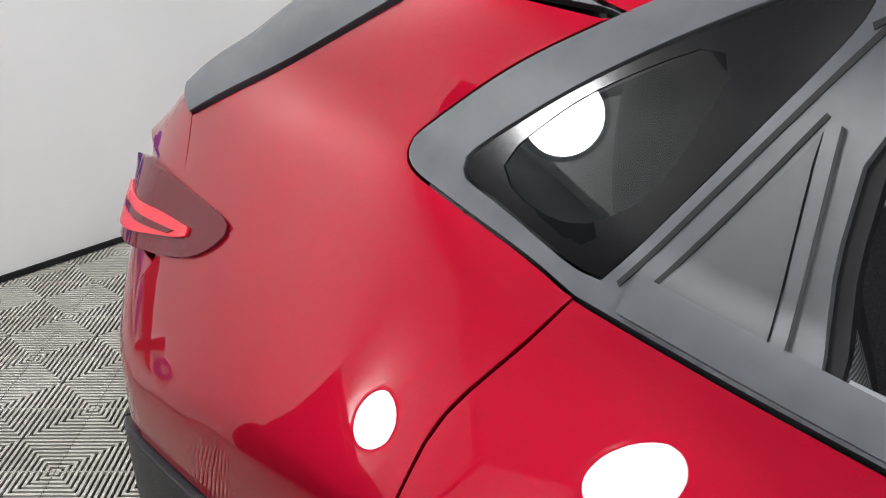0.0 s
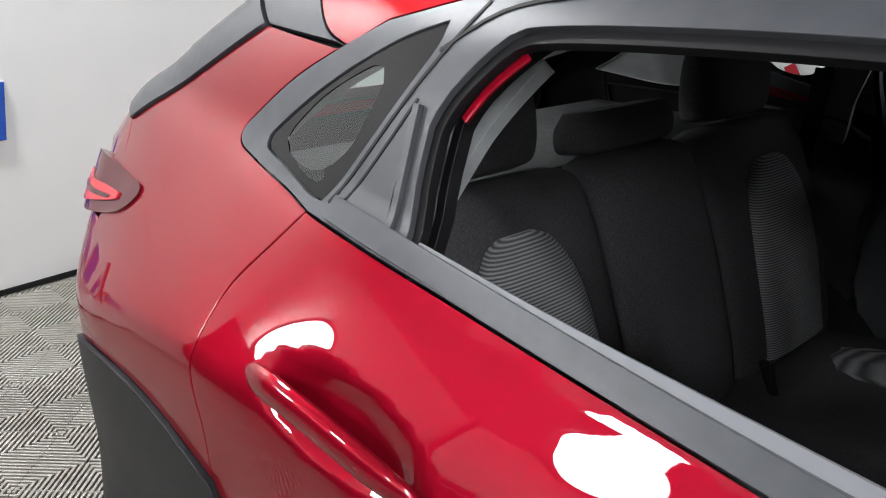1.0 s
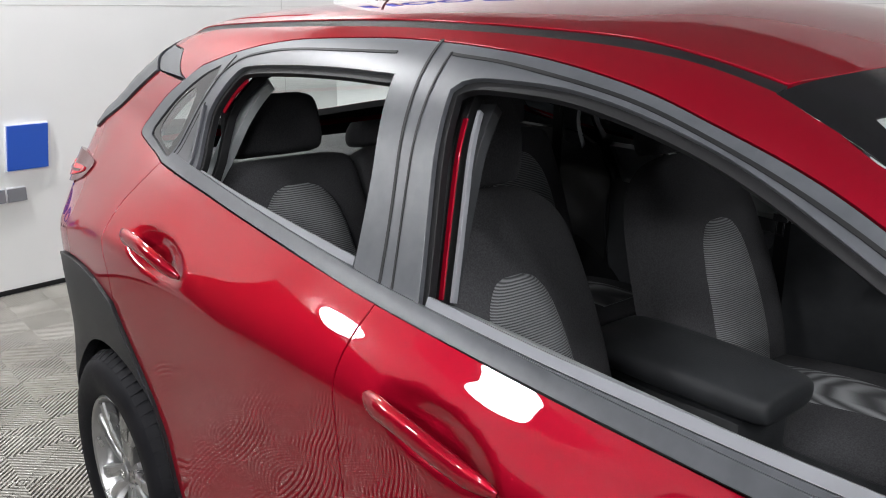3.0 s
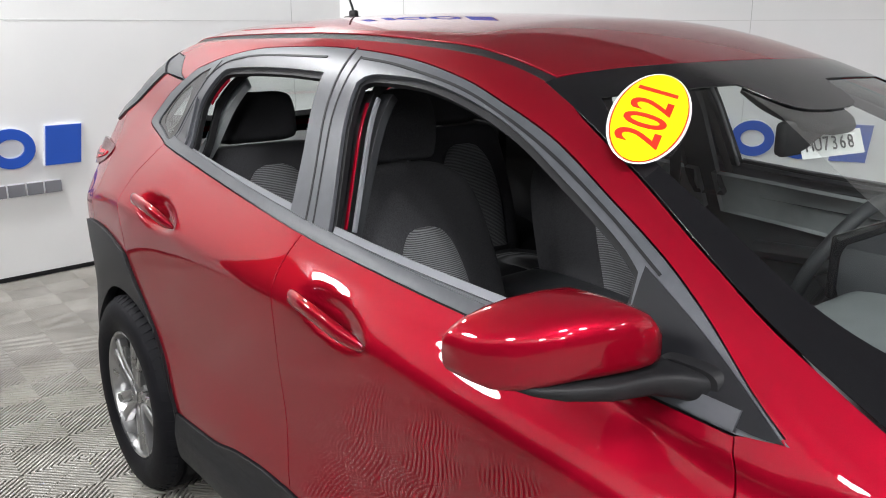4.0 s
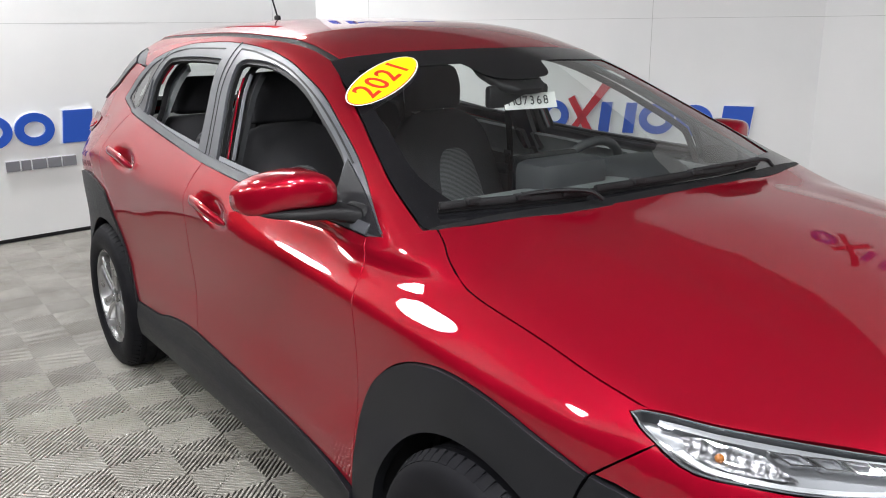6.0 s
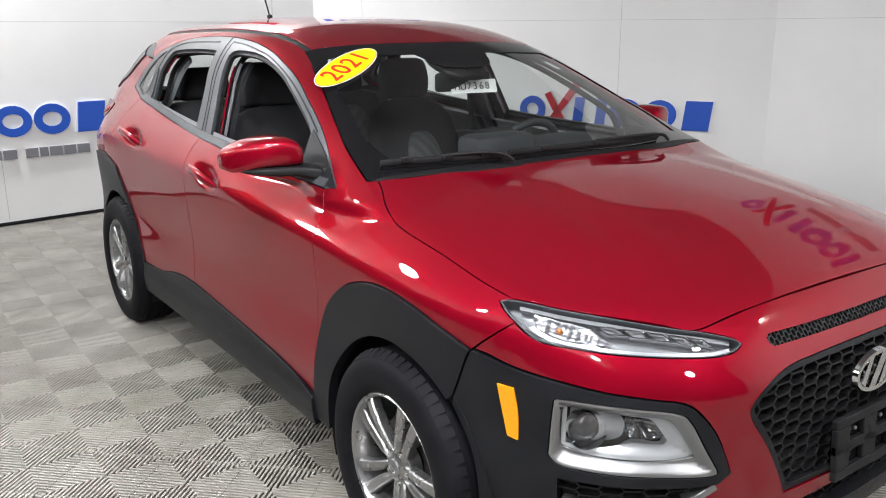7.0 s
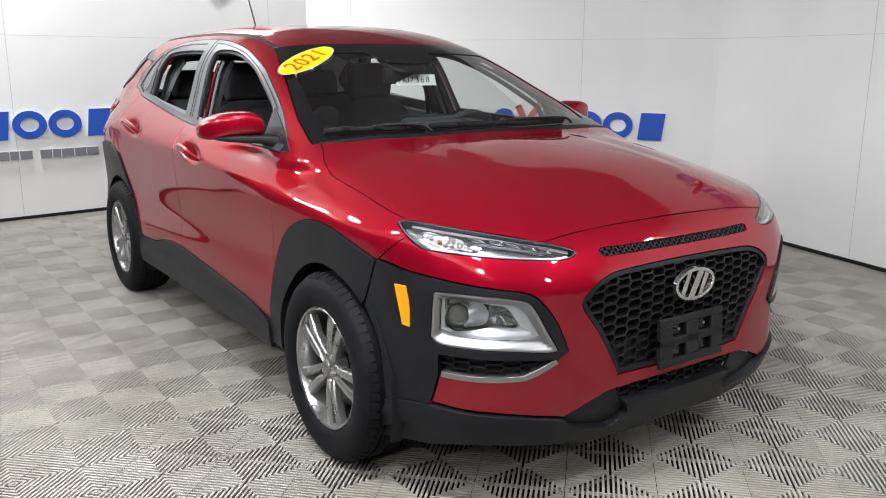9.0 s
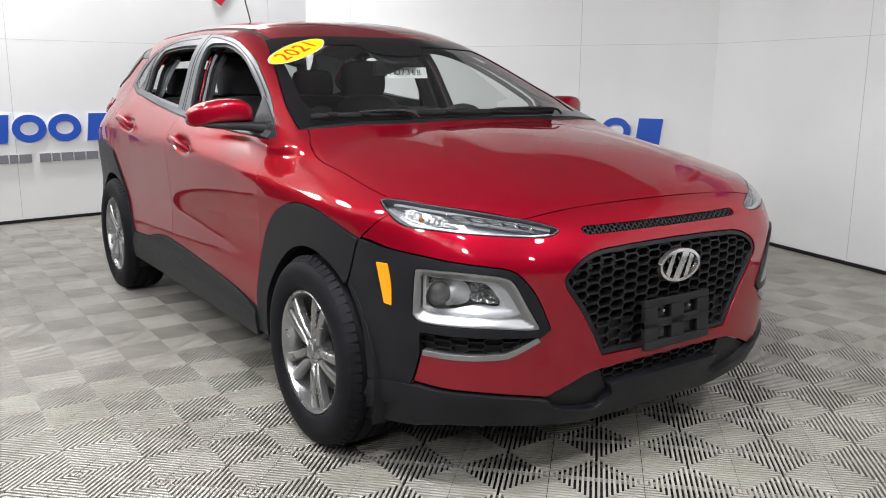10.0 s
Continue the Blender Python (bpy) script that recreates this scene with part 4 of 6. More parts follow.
    ribbon("pillar_strip", [(-0.182, 1.085), (-0.214, 1.22), (-0.242, 1.35)], 0.008, "y", PAINT, frame_ob, "red body edge inside the door", sign, -0.034, 0.004)
    ribbon("door_strip", [(-1.020, 1.150), (-0.84, 1.131), (-0.6, 1.112), (-0.378, 1.096)], 0.014, "y", STRIP, frame_ob, "inner door edge, its sheen put into the pale colour", sign, -0.006, 0.008)
    ribbon("door_strip", [(-0.180, 1.080), (0.1, 1.067), (0.59, 1.057)], 0.014, "y", STRIP, frame_ob, "inner door edge, its sheen put into the pale colour", sign, -0.006, 0.008)
    ribbon("door_strip", [(-0.170, 1.085), (-0.207, 1.25), (-0.235, 1.37)], 0.006, "y", STRIP, frame_ob, "inner door edge, its sheen put into the pale colour", sign, -0.046, 0.01)
    glass_ob = panel("quarter_window", QUARTER_WINDOW, "y", TINT, car, "tinted rear quarter window", sign, -0.004, 0.004, 0.001, calm=(-0.06, 0.935, 0.35))
    glass_ob.visible_shadow = False
    panel("window_border", QUARTER_WINDOW, "y", BLACK, glass_ob, "black painted glass border", sign, -0.003, 0.0008, 0.001, holes=[outline([(-1.315, 1.213), (-1.308, 1.228), (-1.255, 1.276), (-1.18, 1.318), (-1.155, 1.318), (-1.150, 1.300), (-1.165, 1.255), (-1.182, 1.222), (-1.222, 1.193), (-1.262, 1.190), (-1.300, 1.200), (-1.315, 1.213)])], calm=(-0.06, 0.935, 0.35))
    panel("roof_rail", outline(rev(FRAME_TOP), [(-1.18, 1.37), (-1.24, 1.335)], [(-1.24, 1.335), (-1.30, 1.352), (-1.37, 1.40)], [(-1.37, 1.40), RAIL_TOP[0]], RAIL_TOP, [RAIL_TOP[-1], (0.87, 1.02)]), "y", PAINT, car, "glossy red roof rail and front pillar", sign, gap=0.0015)
    panel("spoiler_cap", outline([(-1.24, 1.335), (-1.30, 1.352), (-1.37, 1.40)], [(-1.37, 1.40), RAIL_TOP[0]], [RAIL_TOP[0], (-1.53, 1.39), (-1.45, 1.345)], [(-1.45, 1.345), (-1.24, 1.335)]), "y", TRIM, car, "satin grey pillar cap", sign)
    panel("spoiler_side", outline([(-1.80, 1.165), (-1.60, 1.265), (-1.45, 1.345)], [(-1.45, 1.345), (-1.52, 1.39), (-1.50, 1.44)], [(-1.50, 1.44), (-1.535, 1.405), (-1.70, 1.30), (-1.87, 1.185)], [(-1.87, 1.185), (-1.80, 1.165)]), "y", TRIM, car, "satin grey spoiler side", sign, lift=0.006)
    # front corner
    CLAD_TOP = [(-0.537, 0.767), (-0.629, 0.753), (-0.72, 0.745), (-0.832, 0.733), (-0.927, 0.724), (-1.005, 0.712), (-1.046, 0.678), (-1.081, 0.625), (-1.117, 0.533)]
    POD_LOW = [(-1.117, 0.533), (-1.089, 0.511)]
    FOG_LOW = [(-1.089, 0.511), (-1.017, 0.467), (-0.981, 0.454), (-0.86, 0.449), (-0.745, 0.452)]
    RING = outline([(-0.721, 0.57), (-0.729, 0.69), (-0.745, 0.706), (-0.882, 0.705), (-0.985, 0.694), (-1.018, 0.669), (-1.051, 0.607), (-1.082, 0.549)], [(-1.082, 0.549), (-1.073, 0.536), (-0.948, 0.543), (-0.78, 0.546), (-0.738, 0.553), (-0.721, 0.57)], step=0.012)
    LAMP = outline([(-0.742, 0.588), (-0.745, 0.674), (-0.757, 0.684), (-0.935, 0.677), (-0.975, 0.666), (-1.0, 0.641), (-1.038, 0.577)], [(-1.038, 0.577), (-0.979, 0.571), (-0.812, 0.574), (-0.742, 0.588)], step=0.012)
    clad = panel("corner_cladding", outline(CLAD_TOP, POD_LOW, [(-1.089, 0.511), (-0.745, 0.516)], [(-0.745, 0.516), (-0.745, 0.452)], [(-0.745, 0.452), (-0.728, 0.389), (-0.712, 0.345)], [(-0.712, 0.345), (-0.565, 0.335)], [(-0.565, 0.335), (-0.545, 0.50), (-0.484, 0.605)], [(-0.484, 0.605)] + carry(even([(1.53, 0.605), (1.605, 0.765)], 0.03), "y", "d")[1:-1] + [(-0.537, 0.767)]), "d", CLAD, car, "grey plastic front corner cladding", sign, lift=0.006, depth=0.04, holes=[RING], grid=0.022)
    panel("side_reflector", outline([(-0.604, 0.708), (-0.642, 0.708)], [(-0.642, 0.708), (-0.653, 0.65), (-0.655, 0.585)], [(-0.655, 0.585), (-0.630, 0.588)], [(-0.630, 0.588), (-0.604, 0.708)], step=0.01), "d", AMBER, clad, "amber plastic side reflector", sign, 0.010, 0.01, 0.0, grid=0.012)
    lamp = panel("headlamp", RING, "d", SATIN, car, "projector headlamp in a satin silver surround", sign, lift=0.005, depth=0.05, gap=0.001, holes=[LAMP], grid=0.007, bulge=funnel(RING, 0.030, 0.020))
    panel("lamp_back", shrunk(LAMP, -0.006), "d", CLAD, lamp, "dark lamp interior", sign, -0.085, 0.004, 0.0, grid=0.03)
    panel("lamp_lip", shrunk(LAMP, -0.003), "d", CHROMEDULL, lamp, "silver inner rim of the lamp", sign, -0.024, 0.03, 0.0, holes=[outline([(-0.75, 0.592), (-0.752, 0.672), (-0.762, 0.679), (-0.915, 0.672), (-0.95, 0.655), (-0.985, 0.607)], [(-0.985, 0.607), (-0.975, 0.598), (-0.90, 0.600), (-0.82, 0.588), (-0.75, 0.592)], step=0.012)], grid=0.008, bulge=funnel(LAMP, 0.03, 0.016))
    shell = outline([(-0.752, 0.60), (-0.752, 0.668), (-0.80, 0.674), (-0.85, 0.668), (-0.878, 0.650), (-0.885, 0.625)], [(-0.885, 0.625), (-0.87, 0.602), (-0.82, 0.592), (-0.752, 0.60)], step=0.01)
    panel("projector_shell", shell, "d", CHROMEDULL, lamp, "silver projector shell", sign, -0.062, 0.02, 0.0, grid=0.008, bulge=lambda v: 0.026 * ease(0.055, 0.0, np.hypot((v[:, 0] + 0.81) * 0.62, v[:, 1] - 0.632)))
    bowl_poly = outline([(-0.888, 0.61), (-0.885, 0.655), (-0.90, 0.670), (-0.935, 0.662), (-0.965, 0.635), (-0.985, 0.607)], [(-0.985, 0.607), (-0.94, 0.602), (-0.888, 0.61)], step=0.01)
    panel("reflector", bowl_poly, "d", REFLECTOR, lamp, "faceted dark reflector", sign, -0.060, 0.02, 0.0, grid=0.006, bulge=lambda v: 0.012 * np.abs(np.sin(np.arctan2(v[:, 1] - 0.64, v[:, 0] + 0.915) * 3.5)) - 0.02 * ease(0.05, 0.0, np.hypot(v[:, 0] + 0.925, v[:, 1] - 0.637)))
    panel("lens", LAMP, "d", CLEAR, lamp, "clear lamp lens", sign, -0.002, 0.003, 0.001).visible_shadow = False
    c, n = sheet(np.array([[-0.790, 0.632]]), "d", sign, -0.036)
    turn = Matrix.Translation(c[0]) @ Vector((0.84, 0.54 * sign, 0.05)).to_track_quat("Z", "Y").to_matrix().to_4x4()
    bm = bmesh.new()
    spun(bm, [(0.0325, 0.004), (0.034, 0.014), (0.038, 0.016), (0.041, 0.008), (0.042, -0.03)], steps=36)
    bmesh.ops.rotate(bm, matrix=Matrix.Rotation(radians(-90), 3, "X"), verts=bm.verts)
    bmesh.ops.transform(bm, matrix=turn, verts=bm.verts)
    part("bezel", bm, CHROME, lamp, "bright lamp bezel", 40)
    bm = bmesh.new()
    bmesh.ops.create_uvsphere(bm, u_segments=28, v_segments=14, radius=0.0335)
    bmesh.ops.scale(bm, vec=(1, 1, 0.62), verts=bm.verts)
    bmesh.ops.transform(bm, matrix=turn, verts=bm.verts)
    part("projector", bm, EYE_GLASS, lamp, "glass projector eye", 60)
    fog = panel("fog_insert", outline([(-1.089, 0.511), (-0.745, 0.516)], [(-0.745, 0.516), (-0.745, 0.452)], rev(FOG_LOW)), "d", DARK, car, "black corner air insert", sign, lift=-0.03, depth=0.01)
    lattice("insert_mesh", outline([(-1.06, 0.505), (-0.76, 0.512)], [(-0.76, 0.512), (-0.762, 0.466)], [(-0.762, 0.466), (-0.975, 0.468), (-1.06, 0.505)]), "d", DARK, fog, "black mesh", sign, 0.10, 0.0105, 0.0040, -0.012, 0.02)
    ribbon("insert_trim", [(-1.085, 0.505), (-1.017, 0.468), (-0.981, 0.457), (-0.86, 0.452), (-0.752, 0.456)], 0.016, "d", SATIN, fog, "silver lower trim", sign, 0.003, 0.03)
    # running light
    DRL = outline([(0.425, -0.119), (0.437, -0.104), (0.498, -0.073), (0.574, -0.040), (0.658, 0.007), (0.733, 0.056), (0.786, 0.103), (0.801, 0.106)], [(0.801, 0.106), (0.808, 0.074), (0.802, 0.025), (0.788, -0.006), (0.755, -0.032), (0.693, -0.069), (0.604, -0.103), (0.512, -0.127), (0.455, -0.130), (0.425, -0.119)], step=0.012)
    drl = panel("running_light", DRL, "f", TRIM, car, "slim clear running light with a dark edge", sign, 0.0, 0.05, 0.0012, holes=[shrunk(DRL, 0.0045)], grid=0.03)
    panel("lamp_back", DRL, "f", LAMPGREY, drl, "silver lamp interior", sign, -0.034, 0.004, 0.0, grid=0.03)
    panel("lens", shrunk(DRL, 0.004), "f", CLEAR, drl, "clear lamp lens", sign, -0.001, 0.003, 0.0, grid=0.03).visible_shadow = False
    ribbon("upper_band", [(0.445, -0.108), (0.508, -0.080), (0.584, -0.048), (0.664, -0.003), (0.738, 0.046), (0.784, 0.086)], 0.011, "f", LAMPGREY, drl, "grey upper band", sign, -0.014, 0.02)
    ribbon("lower_band", [(0.455, -0.122), (0.512, -0.118), (0.600, -0.095), (0.688, -0.061), (0.748, -0.026), (0.780, 0.002), (0.792, 0.035)], 0.008, "f", CHROMEDULL, drl, "silver light guide", sign, -0.012, 0.018)
    chamber = outline([(0.690, -0.048), (0.715, 0.014), (0.755, 0.046), (0.778, 0.058)], [(0.778, 0.058), (0.786, 0.030), (0.772, 0.004), (0.742, -0.022), (0.690, -0.048)], step=0.01)
    panel("signal_chamber", chamber, "f", SIGNAL, drl, "bright signal chamber", sign, -0.014, 0.016, 0.0, grid=0.006, bulge=lambda v: -0.014 * ease(0.045, 0.0, np.hypot(v[:, 0] - 0.748, v[:, 1] - 0.012)) + 0.0028 * np.sin(v[:, 0] * 300) * np.sin(v[:, 1] * 260 + v[:, 0] * 60))
    for k in range(5):
        a = 0.488 + k * 0.040
        low = -0.112 + 0.43 * (a - 0.488) + 0.25 * (a - 0.488) ** 2
        cell = outline([(a, low), (a + 0.014, low + 0.028)], [(a + 0.014, low + 0.028), (a + 0.051, low + 0.045)], [(a + 0.051, low + 0.045), (a + 0.037, low + 0.015)], step=0.006)
        rim_ob = panel("light_cell", cell, "f", CHROME, drl, "", sign, -0.010, 0.016, 0.001, holes=[shrunk(cell, 0.0042)], grid=0.02)
        panel("cell_floor", shrunk(cell, 0.003), "f", LAMPGREY, rim_ob, "", sign, -0.022, 0.003, 0.0, grid=0.006, bulge=lambda v: 0.004 * np.sin((v[:, 0] - v[:, 1]) * 240))
    c, n = sheet(np.array([[0.757, 0.015]]), "f", sign, -0.026)
    bm = bmesh.new()
    bmesh.ops.create_uvsphere(bm, u_segments=16, v_segments=10, radius=0.008, matrix=Matrix.Translation(c[0]))
    part("bulb", bm, BULB, drl, "amber signal bulb", 60)
    # tail
    TAIL = outline([(-0.900, 1.058), (-0.865, 1.092), (-0.765, 1.102), (-0.680, 1.102), (-0.624, 1.101)], [(-0.624, 1.101), (-0.602, 1.097), (-0.593, 1.085), (-0.601, 1.066), (-0.620, 1.050), (-0.655, 1.036), (-0.70, 1.023), (-0.758, 1.010), (-0.88, 0.996)], [(-0.88, 0.996), (-0.908, 1.025), (-0.900, 1.058)], step=0.012)
    swell_out = lambda v: 0.014 * ease(-0.65, -0.84, v[:, 0])
    tail_ob = panel("tail_lamp", TAIL, "r", REDLENS, car, "dark red tail lamp", sign, 0.004, 0.02, 0.001, grid=0.012, bulge=swell_out)
    panel("light_insert", outline([(-0.835, 1.064), (-0.78, 1.059), (-0.707, 1.068), (-0.648, 1.073)], [(-0.648, 1.073), (-0.641, 1.067), (-0.652, 1.060), (-0.689, 1.047), (-0.77, 1.023), (-0.86, 1.014)], [(-0.86, 1.014), (-0.835, 1.064)], step=0.012), "r", BRIGHTRED, tail_ob, "bright red light field", sign, 0.0075, 0.004, 0.0, grid=0.014, bulge=swell_out)
    panel("insert_rib", outline([(-0.80, 1.050), (-0.74, 1.051), (-0.665, 1.062)], [(-0.665, 1.062), (-0.675, 1.055), (-0.74, 1.043), (-0.80, 1.044)], [(-0.80, 1.044), (-0.80, 1.050)], step=0.012), "r", REDLENS, tail_ob, "dark red dividing rib", sign, 0.0095, 0.004, 0.0, grid=0.014, bulge=swell_out)
    panel("rear_bumper", outline(carry([(-1.80, 0.80), (-1.78, 0.95), (-1.745, 1.02)], "y", "r"), carry([(-1.745, 1.02)], "y", "r") + [(-0.80, 1.02), (-0.88, 1.02)], [(-0.88, 1.02), (-0.95, 1.0), (-1.10, 1.0)], [(-1.10, 1.0), (-1.16, 0.78)], [(-1.16, 0.78), (-0.9, 0.775), (-0.76, 0.785), carry([(-1.80, 0.80)], "y", "r")[0]]), "r", PAINT, car, "glossy red rear bumper", sign, gap=0.0, grid=0.03)
    panel("rear_corner_cladding", outline(carry([(-1.80, 0.80)], "y", "r") + [(-0.76, 0.785), (-0.9, 0.775), (-1.16, 0.78)], [(-1.16, 0.78), (-1.16, 0.32)], [(-1.16, 0.32), carry([(-1.77, 0.31)], "y", "r")[0]], carry([(-1.77, 0.31), (-1.83, 0.55), (-1.80, 0.80)], "y", "r")), "r", CLAD, car, "grey plastic rear bumper cladding", sign, lift=0.010, depth=0.03, gap=0.001)
    panel("tailgate_corner", outline(carry([(-1.735, 1.075), (-1.765, 1.12), (-1.80, 1.165)], "y", "r"), carry([(-1.80, 1.165), (-1.85, 1.19)], "y", "r"), [(-0.95, 1.22), (-1.05, 1.15)], [(-1.05, 1.15), (-1.0, 1.0)], [(-1.0, 1.0), (-0.95, 1.03), (-0.90, 1.055), (-0.80, 1.068), (-0.72, 1.072)]), "r", PAINT, car, "red tailgate corner", sign, gap=0.001, grid=0.03)
    panel("corner_lining", outline([(-0.98, 0.99), (-0.985, 1.13), (-0.94, 1.21), (-0.86, 1.29)], [(-0.86, 1.29), (-0.62, 1.22)], [(-0.62, 1.22), (-0.60, 0.99)], [(-0.60, 0.99), (-0.98, 0.99)]), "r", DARK, car, "black rear corner lining", sign, -0.026, 0.004, 0.0, grid=0.05)
    # wheel well
    for x in (-1.3, 1.3):
        bm = bmesh.new()
        spun(bm, [(0.395, sign * 0.855), (0.40, sign * 0.70), (0.40, sign * 0.50), (0.05, sign * 0.50)], steps=28, start=radians(-18), sweep=radians(216))
        bmesh.ops.translate(bm, vec=(x, 0, 0.315), verts=bm.verts)
        part("wheel_arch_liner", bm, DARK, car, "black wheel arch liner", 40)

# bonnet, glass and roof
half = [(1.978, 0.0), (1.976, 0.22), (1.974, 0.38), (1.966, 0.513), (1.927, 0.572), (1.851, 0.656), (1.760, 0.731), (1.668, 0.782)]
edge_run = EDGE_LINE
base_run = [(0.995, 0.72), (1.04, 0.63), (1.09, 0.45), (1.12, 0.25), (1.13, 0.0)]
panel("bonnet", outline(half, edge_run, base_run[:-1] + rev(both(base_run)), rev(both(edge_run)), rev(both(half))), "z", PAINT, car, "glossy red bonnet", gap=0.0012, grid=0.022, bulge=lambda v: 0.007 * ease(0.50, 0.38, np.abs(v[:, 1]) + 0.16 * (1.9 - v[:, 0])) * ease(0.95, 1.4, v[:, 0]) * ease(2.0, 1.6, v[:, 0]))
WS = outline([(1.122, 0.0), (1.112, 0.25), (1.082, 0.45), (1.03, 0.63), (0.985, 0.735)], ws_side, ws_top[:-1] + rev(both(ws_top)), rev(both(ws_side)), both([(0.985, 0.735), (1.03, 0.63), (1.082, 0.45), (1.112, 0.25), (1.122, 0.0)]))
ws = panel("windscreen", WS, "z", WINDOW, car, "clear windscreen glass", lift=-0.003, depth=0.004, grid=0.03)
ws.visible_shadow = False
clear_side = [(0.945, 0.63), (0.85, 0.645), (0.77, 0.640), (0.67, 0.615), (0.55, 0.59), (0.40, 0.555), (0.32, 0.51)]
clear = outline([(1.050, 0.0), (1.040, 0.25), (1.010, 0.42), (0.945, 0.63)], clear_side, [(0.32, 0.51), (0.345, 0.40), (0.36, 0.25), (0.365, 0.17)], [(0.365, 0.17), (0.47, 0.10), (0.47, -0.10), (0.365, -0.17)], both(rev([(0.32, 0.51), (0.345, 0.40), (0.36, 0.25), (0.365, 0.17)])), rev(both(clear_side)), both([(0.945, 0.63), (1.010, 0.42), (1.040, 0.25), (1.050, 0.0)]))
panel("glass_border", WS, "z", BLACK, ws, "black painted glass border", lift=0.0005, depth=0.002, gap=0.002, holes=[clear], grid=0.03)
panel("roof", outline(rev(ws_top)[:-1] + [(0.215, 0.516)], rf_side, [(-1.52, 0.50), (-1.60, 0.3), (-1.62, 0.0), (-1.60, -0.3), (-1.52, -0.50)], rev(both(rf_side)), [(0.215, -0.516)] + both(ws_top)[1:]), "z", PAINT, car, "glossy red roof", grid=0.05, gap=0.001)
for s in (-1, 1):
    strip_out = [(x, y + 0.024) for x, y in rf_side]
    panel("roof_moulding", outline(rf_side, [rf_side[-1], strip_out[-1]], rev(strip_out)), "z", DARK, car, "black roof moulding", s, -0.003, 0.006, 0.001)

# tailgate
TG = outline([(0.0, 1.405), (0.35, 1.40), (0.52, 1.37)], [(0.52, 1.37), (0.60, 1.25), (0.62, 1.10)], [(0.62, 1.10), (0.60, 0.8)], [(0.60, 0.8), (0.0, 0.78), (-0.60, 0.8)], [(-0.60, 0.8), (-0.62, 1.10)], [(-0.62, 1.10), (-0.60, 1.25), (-0.52, 1.37)], [(-0.52, 1.37), (-0.35, 1.40), (0.0, 1.405)])
RG = outline([(0.0, 1.385), (0.30, 1.38), (0.47, 1.35)], [(0.47, 1.35), (0.545, 1.24), (0.50, 1.16)], [(0.50, 1.16), (0.2, 1.135), (0.0, 1.13), (-0.2, 1.135), (-0.50, 1.16)], [(-0.50, 1.16), (-0.545, 1.24), (-0.47, 1.35)], [(-0.47, 1.35), (-0.30, 1.38), (0.0, 1.385)])
gate = panel("tailgate", TG, "b", PAINT, car, "red tailgate", holes=[RG], grid=0.05)
panel("rear_window", RG, "b", WINDOW, gate, "rear window glass", lift=-0.004, depth=0.003, grid=0.06).visible_shadow = False
panel("tailgate_lining", shrunk(TG, 0.012), "b", DARK, gate, "black tailgate lining", lift=-0.014, depth=0.03, holes=[shrunk(RG, 0.012)], grid=0.04)

# nose
GR = [(0.0, -0.190), (0.204, -0.192), (0.325, -0.198), (0.40, -0.225), (0.440, -0.262), (0.42, -0.30)], [(0.42, -0.30), (0.372, -0.36), (0.315, -0.445), (0.287, -0.492)], [(0.287, -0.492), (0.1, -0.497), (0.0, -0.498)]
GRILLE = outline(*GR, rev(over(GR[2])), rev(over(GR[1])), rev(over(GR[0])))
SL = [(0.0, -0.124), (0.2, -0.122), (0.336, -0.117)], [(0.336, -0.117), (0.351, -0.128), (0.337, -0.143)], [(0.337, -0.143), (0.2, -0.147), (0.0, -0.149)]
SLOT = outline(*SL, rev(over(SL[2])), rev(over(SL[1])), rev(over(SL[0])), step=0.012)
LIP_TOP = [(0.797, -0.427), (0.722, -0.485), (0.60, -0.535), (0.474, -0.573)]
bump_runs = [
    [(0.0, -0.047), (0.275, -0.049), (0.393, -0.055), (0.515, -0.066)],
    [(0.515, -0.066), (0.498, -0.073), (0.437, -0.104), (0.425, -0.119)],
    [(0.425, -0.119), (0.455, -0.130), (0.512, -0.127), (0.604, -0.103), (0.693, -0.069), (0.755, -0.032), (0.788, -0.006), (0.802, 0.025), (0.806, 0.050)],
    carry(FENDER_END, "y", "f"),
    carry(CLAD_TOP, "d", "f"),
    carry(POD_LOW, "d", "f"),
    carry(FOG_LOW, "d", "f"),
    carry([(-0.745, 0.452), (-0.728, 0.389), (-0.712, 0.345)], "d", "f"),
    carry([(-0.712, 0.345)], "d", "f") + LIP_TOP,
    [(0.474, -0.573), (0.40, -0.553), (0.332, -0.535), (0.283, -0.532)],
    [(0.283, -0.532), (0.15, -0.531), (0.0, -0.531)],
]
bumper = panel("front_bumper", outline(*bump_runs, *[rev(over(r)) for r in rev(bump_runs)]), "f", PAINT, car, "glossy red front bumper", holes=[GRILLE, SLOT], grid=0.022, depth=0.02)
slot = panel("air_slot", SLOT, "f", DARK, car, "narrow black slot below the bonnet", lift=-0.02, depth=0.01, gap=0.0, grid=0.04)
lattice("slot_mesh", SLOT, "f", DARK, slot, "black mesh", 1, 0.026, 0.009, 0.004, -0.003, 0.012)
grille = panel("grille", GRILLE, "f", CLAD, car, "large black honeycomb grille", lift=-0.004, depth=0.05, gap=0.001, holes=[shrunk(GRILLE, 0.015)], grid=0.04)
panel("grille_back", GRILLE, "f", BLACK, grille, "black grille recess", lift=-0.06, depth=0.004, gap=0.0, grid=0.05)
lattice("grille_mesh", shrunk(GRILLE, 0.012), "f", DARK, grille, "black honeycomb bars", 1, 0.098, 0.0140, 0.0050, -0.012, 0.030)
